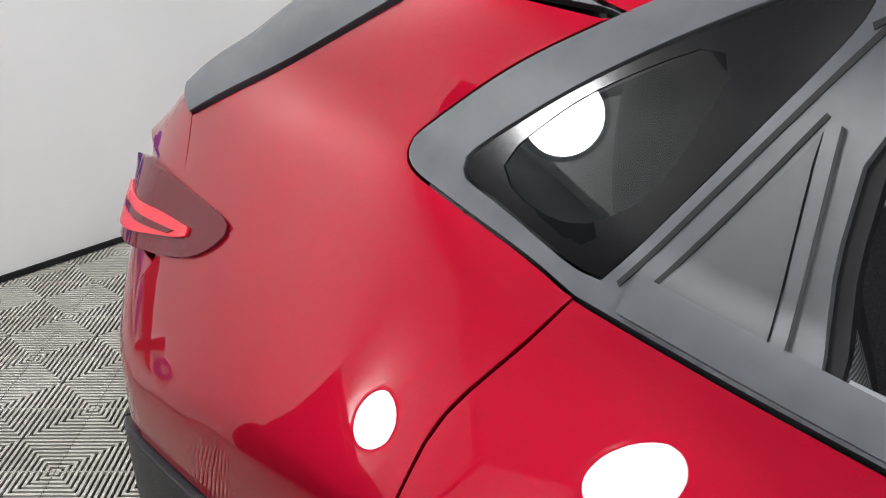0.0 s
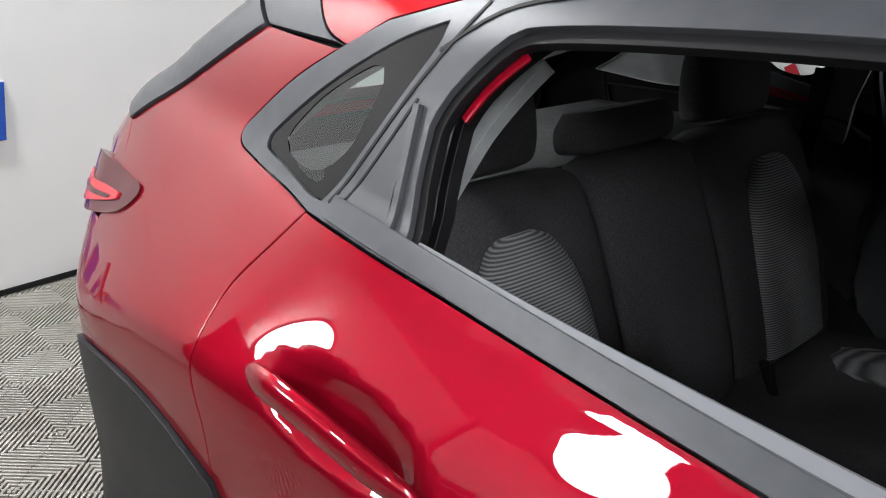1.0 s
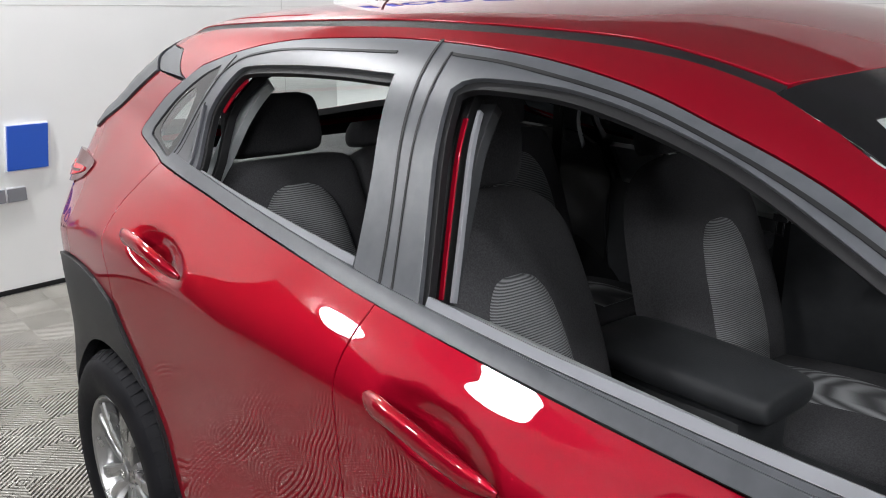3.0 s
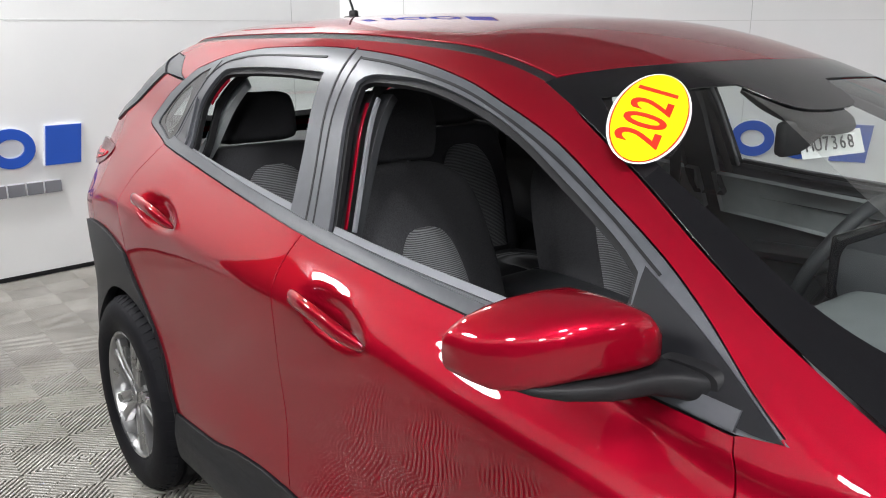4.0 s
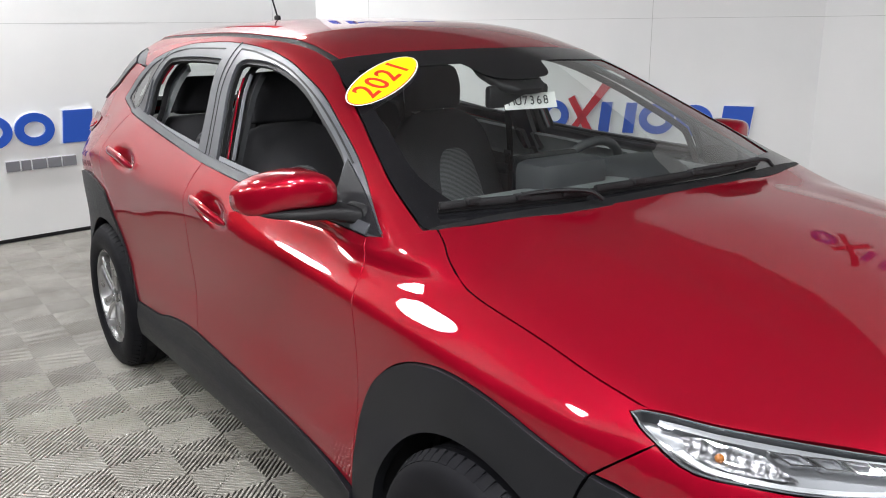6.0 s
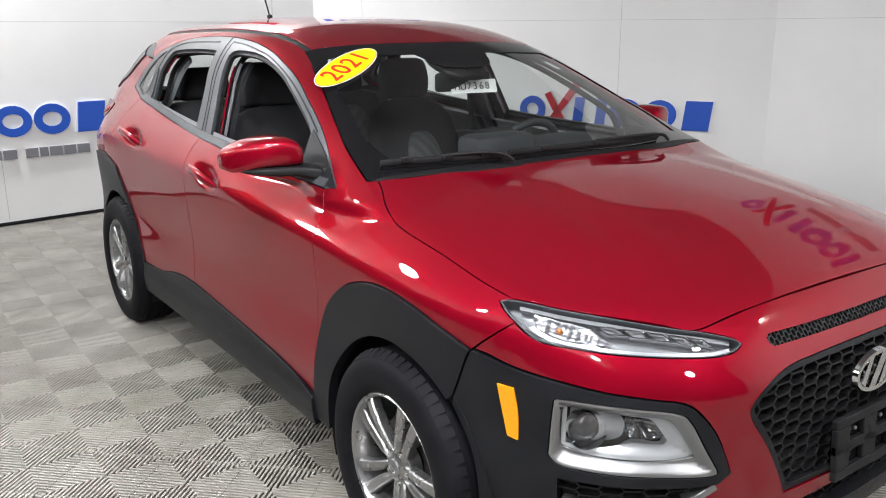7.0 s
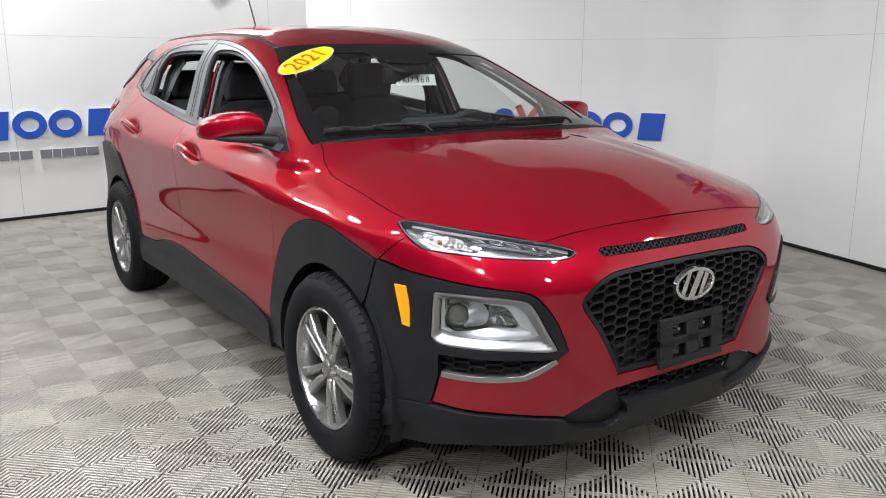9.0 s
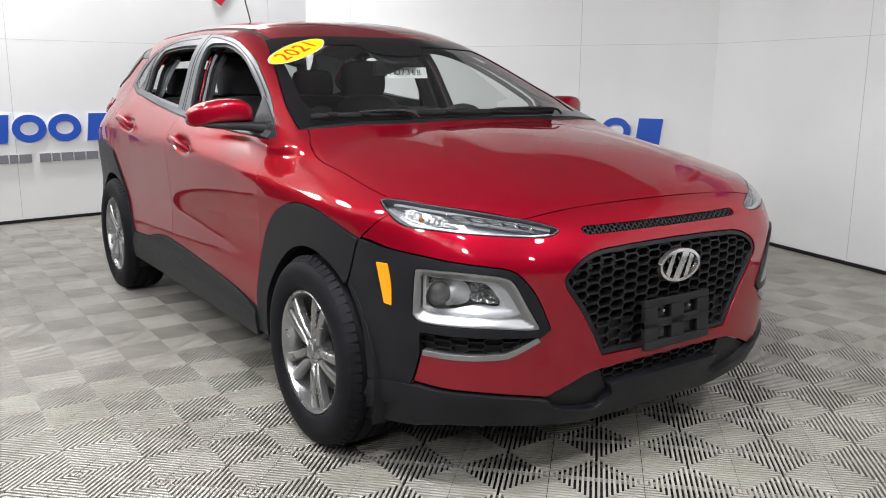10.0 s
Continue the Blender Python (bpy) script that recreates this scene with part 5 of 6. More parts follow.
panel("grille_plate", outline([(-0.31, -0.405), (0.31, -0.405)], [(0.31, -0.405), (0.285, -0.478)], [(0.285, -0.478), (-0.285, -0.478)], [(-0.285, -0.478), (-0.31, -0.405)]), "f", DARK, grille, "closed lower grille panel", lift=-0.024, depth=0.01, gap=0.0)
# badge: a plain chrome oval with a slanting bar
c, n = sheet(np.array([[0.0, -0.274]]), "f", 1, 0.004)
badge_m = Matrix.Translation(c[0]) @ Matrix.Rotation(radians(90), 4, "Z")
bm = bmesh.new()
rows = []
for k in range(40):
    a = k * math.tau / 40
    cx, cz = 0.086 * math.cos(a), 0.046 * math.sin(a)
    rows.append([bm.verts.new((cx + d * math.cos(a), y, cz + d * math.sin(a))) for d, y in ((0.009, 0), (0.006, -0.012), (-0.004, -0.012), (-0.008, 0))])
for k in range(40):
    a, b = rows[k], rows[(k + 1) % 40]
    for q in range(3):
        bm.faces.new((a[q], a[q + 1], b[q + 1], b[q]))
bmesh.ops.transform(bm, matrix=badge_m, verts=bm.verts)
badge = part("badge", bm, CHROME, grille, "chrome oval badge", 40)
for shape, proud in (([(-0.034, -0.040), (-0.006, -0.044), (0.038, 0.039), (0.010, 0.044)], -0.013), ([(-0.064, -0.022), (-0.046, -0.035), (-0.018, 0.042), (-0.036, 0.040)], -0.010), ([(0.064, 0.022), (0.046, 0.035), (0.018, -0.042), (0.036, -0.040)], -0.010)):
    bm = bmesh.new()
    prism(bm, shape, proud, 0.0, badge_m)
    part("badge_bar", bm, CHROME, grille, "chrome slanting bar", 30)
# number plate bracket
bracket = thing("plate_bracket", "", "")
bracket.parent = car
c, n = sheet(np.array([[0.02, -0.430]]), "f", 1, 0.014)
bracket.matrix_world = Matrix.Translation((c[0][0], 0.0, c[0][2])) @ Matrix.Rotation(radians(90), 4, "Z") @ Matrix.Rotation(radians(-4), 4, "X")
for x0, x1, z0, z1 in ((-0.15, 0.15, 0.055, 0.078), (-0.15, 0.15, -0.012, 0.014), (-0.15, 0.15, -0.078, -0.052), (-0.15, -0.092, -0.052, 0.055), (0.092, 0.15, -0.052, 0.055), (-0.030, 0.030, -0.052, 0.055)):
    slab("bracket_bar", DARK, x0, x1, -0.012, 0.004, z0, z1, bracket, "", 0.003)
slab("bracket_back", BLACK, -0.14, 0.14, 0.004, 0.008, -0.07, 0.07, bracket)
for x in (-0.06, 0.06):
    slab("clip", SATIN, x - 0.005, x + 0.005, -0.008, -0.002, 0.032, 0.041, bracket, "", 0.002)
# lower lip and intake
pad = outline([(0.466, -0.576), (0.40, -0.555), (0.332, -0.538), (0.283, -0.535)], [(0.283, -0.535), (0.262, -0.575), (0.235, -0.605)], [(0.235, -0.605), (0.282, -0.634), (0.427, -0.607), (0.466, -0.576)])
for s in (-1, 1):
    panel("lip_pad", pad, "f", DARK, car, "black side pad of the lower intake", s, -0.012, 0.01, 0.0)
low_in = outline([(-0.28, -0.533), (0.28, -0.533)], [(0.28, -0.533), (0.255, -0.575)], [(0.255, -0.575), (-0.255, -0.575)], [(-0.255, -0.575), (-0.28, -0.533)])
intake = panel("lower_intake", low_in, "f", BLACK, car, "low black air intake", lift=-0.05, depth=0.004, gap=0.0)
lattice("intake_mesh", low_in, "f", DARK, intake, "black mesh", 1, 0.085, 0.0115, 0.0045, -0.02, 0.02)
lip_runs = [[(0.0, -0.575), (0.255, -0.575)], [(0.255, -0.575), (0.235, -0.605)], [(0.235, -0.605), (0.282, -0.634), (0.427, -0.607), (0.466, -0.578)], [(0.466, -0.578), (0.60, -0.538), (0.722, -0.488), (0.797, -0.43)] + carry([(-0.565, 0.335)], "d", "f"), carry([(-0.565, 0.335)], "d", "f") + [(0.845, -0.47)], [(0.845, -0.47), (0.793, -0.535), (0.731, -0.57), (0.55, -0.625), (0.317, -0.665), (0.15, -0.668), (0.0, -0.668)]]
panel("front_lip", outline(*lip_runs, *[rev(over(r)) for r in rev(lip_runs)]), "f", CLAD, car, "grey plastic front lip", lift=0.012, depth=0.05, grid=0.03)

# hidden shell behind the gaps
for sign in (-1, 1):
    panel("body_shell", outline([(-1.80, 0.30), (1.75, 0.30)], [(1.75, 0.30), (1.70, 0.85)], [(1.70, 0.85), (1.0, 1.0)], [(1.0, 1.0), (0.85, 1.0), (0.55, 1.02), (-0.3, 1.05), (-1.0, 1.10)], [(-1.0, 1.10), (-1.16, 1.14), (-1.40, 1.17), (-1.36, 1.30), (-1.10, 1.38), (-0.93, 1.39)], [(-0.93, 1.39), (-0.80, 1.42), (-0.4, 1.42), (0.0, 1.40), (0.3, 1.31), (0.9, 1.04)], [(0.9, 1.04), (0.98, 1.045)], [(0.98, 1.045), (0.67, 1.20), (0.28, 1.38), (-0.2, 1.47), (-0.6, 1.485), (-1.4, 1.44)], [(-1.4, 1.44), (-1.78, 1.16)], [(-1.78, 1.16), (-1.85, 0.80), (-1.80, 0.30)]), "y", SEAL, car, "dark inner body", sign, -0.034, 0.004, 0.0, holes=[outline(arch(-1.3, 0.315, 0.39, -5, 185)), outline(arch(1.29, 0.315, 0.39, -5, 185)), shrunk(QUARTER_WINDOW, -0.02)], grid=0.06)
shell_front = [[(0.0, -0.06), (0.5, -0.075), (0.8, 0.10)], [(0.8, 0.10), (0.84, -0.1), (0.83, -0.40)], [(0.83, -0.40), (0.6, -0.56), (0.0, -0.63)]]
panel("body_shell", outline(*shell_front, *[rev(over(r)) for r in rev(shell_front)]), "f", SEAL, car, "dark inner body", lift=-0.07, depth=0.004, gap=0.0, grid=0.06)
bay = [[(1.97, 0.0), (1.95, 0.50), (1.64, 0.77)], [(1.64, 0.77), (1.2, 0.80), (0.95, 0.76)], [(0.95, 0.76), (1.02, 0.4), (1.04, 0.0)]]
panel("body_shell", outline(*bay, *[rev(both(r)) for r in rev(bay)]), "z", SEAL, car, "dark inner body", lift=-0.03, depth=0.004, gap=0.0, grid=0.07)
slab("underbody", DARK, -1.85, 1.85, -0.55, 0.55, 0.20, 0.30, car, "black underbody", 0.02)
slab("floor_pan", DARK, -0.92, 0.90, -0.80, 0.80, 0.25, 0.32, car, "black floor pan", 0.02)
slab("bulkhead", DARK, 0.93, 0.97, -0.70, 0.70, 0.30, 0.95, car, "black bulkhead")


def wheel(x, sign, turn):
    t = thing("wheel", "", "")
    t.parent = car
    t.location = (x, sign * 0.885, 0.327)
    t.rotation_euler = (0, radians(turn), 0)
    if sign > 0:
        t.scale = (1, -1, 1)
    bm = bmesh.new()
    spun(bm, [(0.212, 0.012), (0.214, -0.002), (0.222, -0.010), (0.245, -0.016), (0.272, -0.018), (0.296, -0.012), (0.312, 0.0), (0.320, 0.014), (0.324, 0.03), (0.3255, 0.048), (0.319, 0.050), (0.319, 0.058), (0.327, 0.060), (0.327, 0.098), (0.319, 0.100), (0.319, 0.108), (0.327, 0.110), (0.327, 0.148), (0.319, 0.150), (0.319, 0.158), (0.3255, 0.160), (0.322, 0.185), (0.310, 0.203), (0.28, 0.212), (0.215, 0.2)], steps=72)
    tyre = part("tyre", bm, TYRE, t, "black rubber tyre", 35)
    bm = bmesh.new()
    for k in range(64):
        a = k * math.tau / 64
        m = Matrix.Rotation(-a, 4, "Y") @ Matrix.Translation((0.3125, 0.016, 0)) @ Matrix.Rotation(radians(-32), 4, "Z")
        box(bm, -0.0045, 0.0085, -0.017, 0.017, -0.0115, 0.0115, m=m)
    tread = part("tread", bm, TYRE, tyre, "tread shoulder blocks")
    tread["kind"] = "stuff"
    bm = bmesh.new()
    spun(bm, [(0.213, 0.0), (0.209, -0.004), (0.203, 0.0), (0.196, 0.016), (0.188, 0.06), (0.185, 0.16), (0.213, 0.19)], steps=64)
    part("rim", bm, ALLOY, t, "silver alloy rim", 28)
    for k in range(5):
        bm = bmesh.new()
        for flank in (-1, 1):
            rows = []
            for r, w, g, y in ((0.034, 0.025, 0.0095, 0.017), (0.058, 0.029, 0.0095, 0.011), (0.076, 0.032, 0.0040, 0.008), (0.11, 0.037, 0.0065, 0.005), (0.16, 0.046, 0.0120, 0.004), (0.192, 0.053, 0.0150, 0.006), (0.208, 0.059, 0.015, 0.013)):
                mid = g + 0.36 * (w - g)
                rows.append([bm.verts.new((r, yy, flank * ww)) for ww, yy in ((w + 0.001, y + 0.030), (w, y + 0.007), (w - 0.004, y + 0.002), (mid, y), (g + 0.003, y + 0.004), (g, y + 0.009), (g - 0.001, y + 0.030))])
            for p, q in zip(rows, rows[1:]):
                for i in range(6):
                    bm.faces.new((p[i], p[i + 1], q[i + 1], q[i])[::flank])
        bmesh.ops.transform(bm, matrix=Matrix.Rotation(-radians(72 * k + 90), 4, "Y"), verts=bm.verts)
        part("spoke", bm, ALLOY, t, "twin-armed silver spoke", 22)
    bm = bmesh.new()
    spun(bm, [(0.0005, 0.010), (0.028, 0.010), (0.033, 0.014), (0.045, 0.018), (0.062, 0.026), (0.066, 0.06)], steps=40)
    part("hub", bm, ALLOY, t, "", 30)
    bm = bmesh.new()
    spun(bm, [(0.0005, 0.003), (0.020, 0.003), (0.0255, 0.006), (0.0265, 0.012)], steps=32)
    cap = part("centre_cap", bm, SATIN, t, "silver centre cap", 30)
    bm = bmesh.new()
    spun(bm, [(0.010, 0.0026), (0.011, 0.0016), (0.014, 0.0016), (0.015, 0.0026)], steps=24)
    bmesh.ops.scale(bm, vec=(1, 1, 0.62), verts=bm.verts)
    part("cap_ring", bm, CHROME, cap, "", 30)
    for k in range(5):
        a = radians(72 * k + 90)
        bm = bmesh.new()
        spun(bm, [(0.0005, 0.014), (0.007, 0.014), (0.0085, 0.018), (0.0085, 0.035)], steps=8)
        bmesh.ops.translate(bm, vec=(0.047 * math.cos(a), 0.002, 0.047 * math.sin(a)), verts=bm.verts)
        part("wheel_nut", bm, CHROME, t, "", 30)
    bm = bmesh.new()
    spun(bm, [(0.05, 0.075), (0.14, 0.075), (0.14, 0.095), (0.05, 0.095)], steps=40, shut=True)
    part("brake_disc", bm, IRON, t, "grey iron brake disc", 30)
    slab("brake_caliper", IRON, 0.09, 0.16, 0.055, 0.11, -0.06, 0.06, t, "", 0.008)
    bm = bmesh.new()
    spun(bm, [(0.185, 0.12), (0.03, 0.12)], steps=32)
    part("brake_shield", bm, DARK, t)
    return t


wheel(1.3, -1, 22), wheel(-1.3, -1, 20), wheel(1.3, 1, 0), wheel(-1.3, 1, 0)


# ---- small outer parts of the car ----
def mirror(sign):
    t = thing("door_mirror", "", "")
    t.parent = car
    def ring_of(bm, y, x0, x1, z0, z1, power, n=32):
        cx, cz, rx, rz = (x0 + x1) / 2, (z0 + z1) / 2, (x1 - x0) / 2, (z1 - z0) / 2
        out = []
        for k in range(n):
            ca, sa = math.cos(k * math.tau / n), math.sin(k * math.tau / n)
            q = power if sa > 0 else 0.30
            out.append(bm.verts.new((cx + math.copysign(abs(ca) ** q, ca) * rx, sign * y, cz + math.copysign(abs(sa) ** power, sa) * rz)))
        return out

    def hull(name, stations, mat, label, power, smooth):
        bm = bmesh.new()
        rows = [ring_of(bm, *st, power) for st in stations]
        for p, q in zip(rows, rows[1:]):
            for k in range(len(p)):
                bm.faces.new((p[k], p[(k + 1) % len(p)], q[(k + 1) % len(p)], q[k]))
        bm.faces.new(rows[0]), bm.faces.new(rows[-1])
        return part(name, bm, mat, t, label, smooth)

    # along y: back and front, foot and top
    hull("mirror_shell", [(0.800, 0.585, 0.668, 1.078, 1.104), (0.803, 0.566, 0.688, 1.073, 1.119), (0.810, 0.556, 0.699, 1.070, 1.133), (0.826, 0.549, 0.702, 1.069, 1.149), (0.850, 0.543, 0.699, 1.068, 1.157), (0.890, 0.532, 0.687, 1.067, 1.157), (0.925, 0.520, 0.671, 1.065, 1.152), (0.955, 0.508, 0.649, 1.058, 1.143), (0.978, 0.498, 0.622, 1.051, 1.131), (0.993, 0.492, 0.594, 1.048, 1.119), (1.002, 0.490, 0.565, 1.052, 1.106), (1.006, 0.494, 0.540, 1.062, 1.094)], PAINT, "glossy red mirror shell", 0.52, 50)
    # dark lower blade and arm
    hull("mirror_base", [(0.735, 0.640, 0.756, 1.018, 1.060), (0.770, 0.620, 0.752, 1.022, 1.066), (0.800, 0.585, 0.726, 1.030, 1.070), (0.830, 0.552, 0.710, 1.036, 1.071), (0.890, 0.536, 0.695, 1.040, 1.070), (0.940, 0.518, 0.664, 1.044, 1.067), (0.965, 0.508, 0.636, 1.048, 1.062), (0.975, 0.502, 0.615, 1.051, 1.058)], DARK, "black mirror base and arm", 0.45, 40)
    hull("mirror_foot", [(0.700, 0.640, 0.790, 1.020, 1.085), (0.745, 0.650, 0.778, 1.022, 1.080), (0.772, 0.668, 0.760, 1.026, 1.070)], DARK, "black mirror foot", 0.6, 40)
    slab("mirror_glass", CHROME, 0.528, 0.533, sign * 0.835 if sign > 0 else -0.965, sign * 0.965 if sign > 0 else -0.835, 1.070, 1.128, t, "mirror glass", 0.002, Matrix.Translation((0, 0, 0)))
    panel("sail_cover", outline([(0.60, 1.035), (0.594, 1.165)], [(0.594, 1.165), (0.73, 1.095), (0.862, 1.020)], [(0.862, 1.020), (0.80, 1.018), (0.60, 1.035)]), "y", CLAD, t, "black mirror foot panel", sign, 0.003, 0.008, 0.0)


mirror(-1), mirror(1)


def wiper(run, sign):
    t = thing("wiper", "", "")
    t.parent = car
    flat = even(spline(run), 0.02)
    p = on_skin(flat, "z", 1, 0.020)
    p[:, 1] = flat[:, 1]
    rod("blade", p, 0.007, DARK, t, "black wiper blade", 8, 1.5)
    n = len(p)
    rod("blade_rubber", on_skin(flat, "z", 1, 0.008), 0.003, SEAL, t, "", 6, 2.0)
    arm = [p[n // 2] + (0, 0, 0.010), p[int(n * 0.75)] + (0.012, 0, 0.014), p[-2] + (0.028, 0, 0.008), p[-1] + (0.040, 0.01, -0.012)]
    rod("arm", spline(arm, 6), 0.008, DARK, t, "black wiper arm", 8, 0.7)
    for k in (0.2, 0.5, 0.8):
        c = p[int(n * k)]
        slab("blade_clip", DARK, c[0] - 0.012, c[0] + 0.012, c[1] - 0.02, c[1] + 0.02, c[2] - 0.002, c[2] + 0.012, t, "", 0.003)


wiper([(0.955, -0.69), (1.02, -0.54), (1.06, -0.40), (1.075, -0.33)], -1)
wiper([(1.07, -0.30), (1.085, -0.10), (1.088, 0.12), (1.078, 0.26), (1.055, 0.40)], 1)
cowl = outline([(1.10, -0.45), (1.128, -0.25), (1.14, 0.0), (1.128, 0.25), (1.10, 0.45), (1.03, 0.65), (1.0, 0.72)], [(1.0, 0.72), (0.985, 0.735)], [(0.985, 0.735), (1.02, 0.63), (1.065, 0.45), (1.092, 0.25), (1.10, 0.0), (1.092, -0.25), (1.065, -0.45), (1.02, -0.63), (0.985, -0.735)], [(0.985, -0.735), (1.0, -0.72)], [(1.0, -0.72), (1.03, -0.65), (1.10, -0.45)])
panel("cowl", cowl, "z", DARK, car, "black cowl panel", 1, 0.002, 0.012, 0.0)

base = on_skin([(-1.275, 0.0)], "z")[0]
bm = bmesh.new()
box(bm, -0.05, 0.03, -0.018, 0.018, -0.004, 0.014, 0.008)
box(bm, -0.025, 0.015, -0.010, 0.010, 0.008, 0.034, 0.007)
antenna = part("antenna", bm, DARK, car, "black roof antenna", 40)
antenna.location = base
rod("mast", [(-0.005, 0, 0.028), (-0.04, 0, 0.09), (-0.105, 0, 0.20)], 0.0042, DARK, antenna, "", 8)


# ---- things stuck to the windscreen ----
def face(centre, right_to, lift):
    """A frame on the windscreen: x towards another place on it, z out of the glass."""
    c, n = sheet(np.array([centre]), "z", 1, lift)
    q = sheet(np.array([right_to]), "z", 1, lift)[0][0]
    n = Vector(n[0])
    x = (Vector(q) - Vector(c[0]))
    x = (x - n * x.dot(n)).normalized()
    y = n.cross(x)
    m = Matrix.Identity(4)
    for r in range(3):
        m[r][0], m[r][1], m[r][2], m[r][3] = x[r], y[r], n[r], c[0][r]
    return m


def oval(bm, rx, ry, z, n=48):
    bm.faces.new([bm.verts.new((rx * math.cos(k * math.tau / n), ry * math.sin(k * math.tau / n), z)) for k in range(n)])


def glyph(name, char, size, bold, mat, parent, label=""):
    """One printed character as a thin raised shape, centred."""
    txt = bpy.data.curves.new(name, "FONT")
    txt.body, txt.size, txt.align_x, txt.align_y, txt.extrude, txt.offset = char, size, "CENTER", "CENTER", 0.0003, bold
    tmp = bpy.data.objects.new(name, txt)
    scene.collection.objects.link(tmp)
    me = bpy.data.meshes.new_from_object(tmp.evaluated_get(bpy.context.evaluated_depsgraph_get()))
    bpy.data.objects.remove(tmp)
    bpy.data.curves.remove(txt)
    me.materials.clear()
    return link(name, me, mat, parent, label)


def year_sticker():
    t = thing("year_sticker", "yellow oval year sticker with red digits on the windscreen", "sticker")
    t.matrix_world = face((0.4025, -0.4805), (0.333, -0.355), 0.0035)
    for name, rx, ry, z, mat in (("paper_edge", 0.189, 0.066, 0.0, PAPER), ("red_line", 0.184, 0.0615, 0.0006, STICKRED), ("yellow_field", 0.1815, 0.0592, 0.0012, YELLOW)):
        bm = bmesh.new()
        oval(bm, rx, ry, z)
        part(name, bm, mat, t)
    for k, char in enumerate("2021"):
        ob = glyph("digit", char, 0.118, 0.0014, STICKRED, t, "red digit")
        ob.location = (-0.0975 + 0.065 * k, 0, 0.0020)
        ob.scale = (1.0, 0.86, 1)


year_sticker()
t = thing("window_label", "small white label on the windscreen's upper edge", "label")
t.matrix_world = face((0.43, 0.475), (0.50, 0.50), -0.010)
slab("label_paper", PAPER, -0.035, 0.035, -0.014, 0.014, 0.0, 0.0006, t)


# ---- the cabin ----
def cushion(name, rows, mat, parent, label="", smooth=60, n=20, power=0.55):
    """A padded body out of rounded cross sections: (centre, half width, half thickness, the section's up)."""
    bm = bmesh.new()
    rings = []
    flat = np.array([(*c, w, t, *up) for c, w, t, up in rows])
    for cx, cy, cz, w, t, ux, uz in spline(flat, 4):
        ring = []
        for k in range(n):
            a = k * math.tau / n
            p = math.copysign(abs(math.cos(a)) ** power, math.cos(a)) * w
            q = math.copysign(abs(math.sin(a)) ** power, math.sin(a)) * t
            ring.append(bm.verts.new((cx + q * ux, cy + p, cz + q * uz)))
        rings.append(ring)
    for a, b in zip(rings, rings[1:]):
        for k in range(n):
            bm.faces.new((a[k], a[(k + 1) % n], b[(k + 1) % n], b[k]))
    bm.faces.new(rings[0]), bm.faces.new(rings[-1])
    return part(name, bm, mat, parent, label, smooth)


def front_seat(y):
    t = thing("front_seat", "", "")
    t.parent = car
    t.location = (-0.22, y, -0.02)
    cushion("seat_cushion", [((0.40, 0, 0.60), 0.16, 0.03, (0, 1)), ((0.38, 0, 0.60), 0.22, 0.06, (0, 1)), ((0.20, 0, 0.58), 0.25, 0.075, (0, 1)), ((-0.05, 0, 0.55), 0.255, 0.075, (0, 1)), ((-0.16, 0, 0.55), 0.23, 0.06, (0, 1))], FABRIC, t, "black cloth seat cushion")
    back = [((-0.10, 0, 0.52), 0.20, 0.05), ((-0.11, 0, 0.58), 0.25, 0.075), ((-0.17, 0, 0.78), 0.26, 0.080), ((-0.24, 0, 0.98), 0.245, 0.070), ((-0.275, 0, 1.08), 0.215, 0.060), ((-0.295, 0, 1.135), 0.15, 0.045), ((-0.30, 0, 1.155), 0.08, 0.025)]
    cushion("backrest", [(c, w, d, (0.95, 0.30)) for c, w, d in back], FABRIC, t, "black cloth backrest")
    insert = [((-0.055, 0, 0.56), 0.10, 0.030), ((-0.075, 0, 0.66), 0.125, 0.034), ((-0.115, 0, 0.80), 0.118, 0.034), ((-0.158, 0, 0.93), 0.092, 0.031), ((-0.178, 0, 0.985), 0.06, 0.026), ((-0.188, 0, 1.0), 0.03, 0.018)]
    cushion("backrest_insert", [((c[0] + 0.002, c[1], c[2]), w, d, (0.95, 0.30)) for c, w, d in insert], WOVEN, t, "grey ribbed cloth insert", power=0.7)
    cushion("cushion_insert", [((0.33, 0, 0.625), 0.12, 0.042, (0, 1)), ((0.15, 0, 0.613), 0.135, 0.045, (0, 1)), ((-0.06, 0, 0.59), 0.13, 0.040, (0, 1))], WOVEN, t, "grey ribbed cloth insert", power=0.7)
    cushion("head_restraint", [((-0.315, 0, 1.158), 0.09, 0.035, (1, 0.2)), ((-0.315, 0, 1.17), 0.125, 0.052, (1, 0.2)), ((-0.318, 0, 1.25), 0.132, 0.060, (1, 0.2)), ((-0.328, 0, 1.325), 0.118, 0.050, (1, 0.2)), ((-0.332, 0, 1.348), 0.085, 0.028, (1, 0.2))], FABRIC, t, "black cloth head restraint")
    for s in (-0.05, 0.05):
        rod("head_restraint_post", [(-0.300, s, 1.13), (-0.312, s, 1.20)], 0.007, CHROME, t, "", 8)
    slab("seat_base", CABIN, -0.12, 0.34, -0.20, 0.20, 0.32, 0.52, t, "black seat base", 0.02)


front_seat(-0.365), front_seat(0.365)


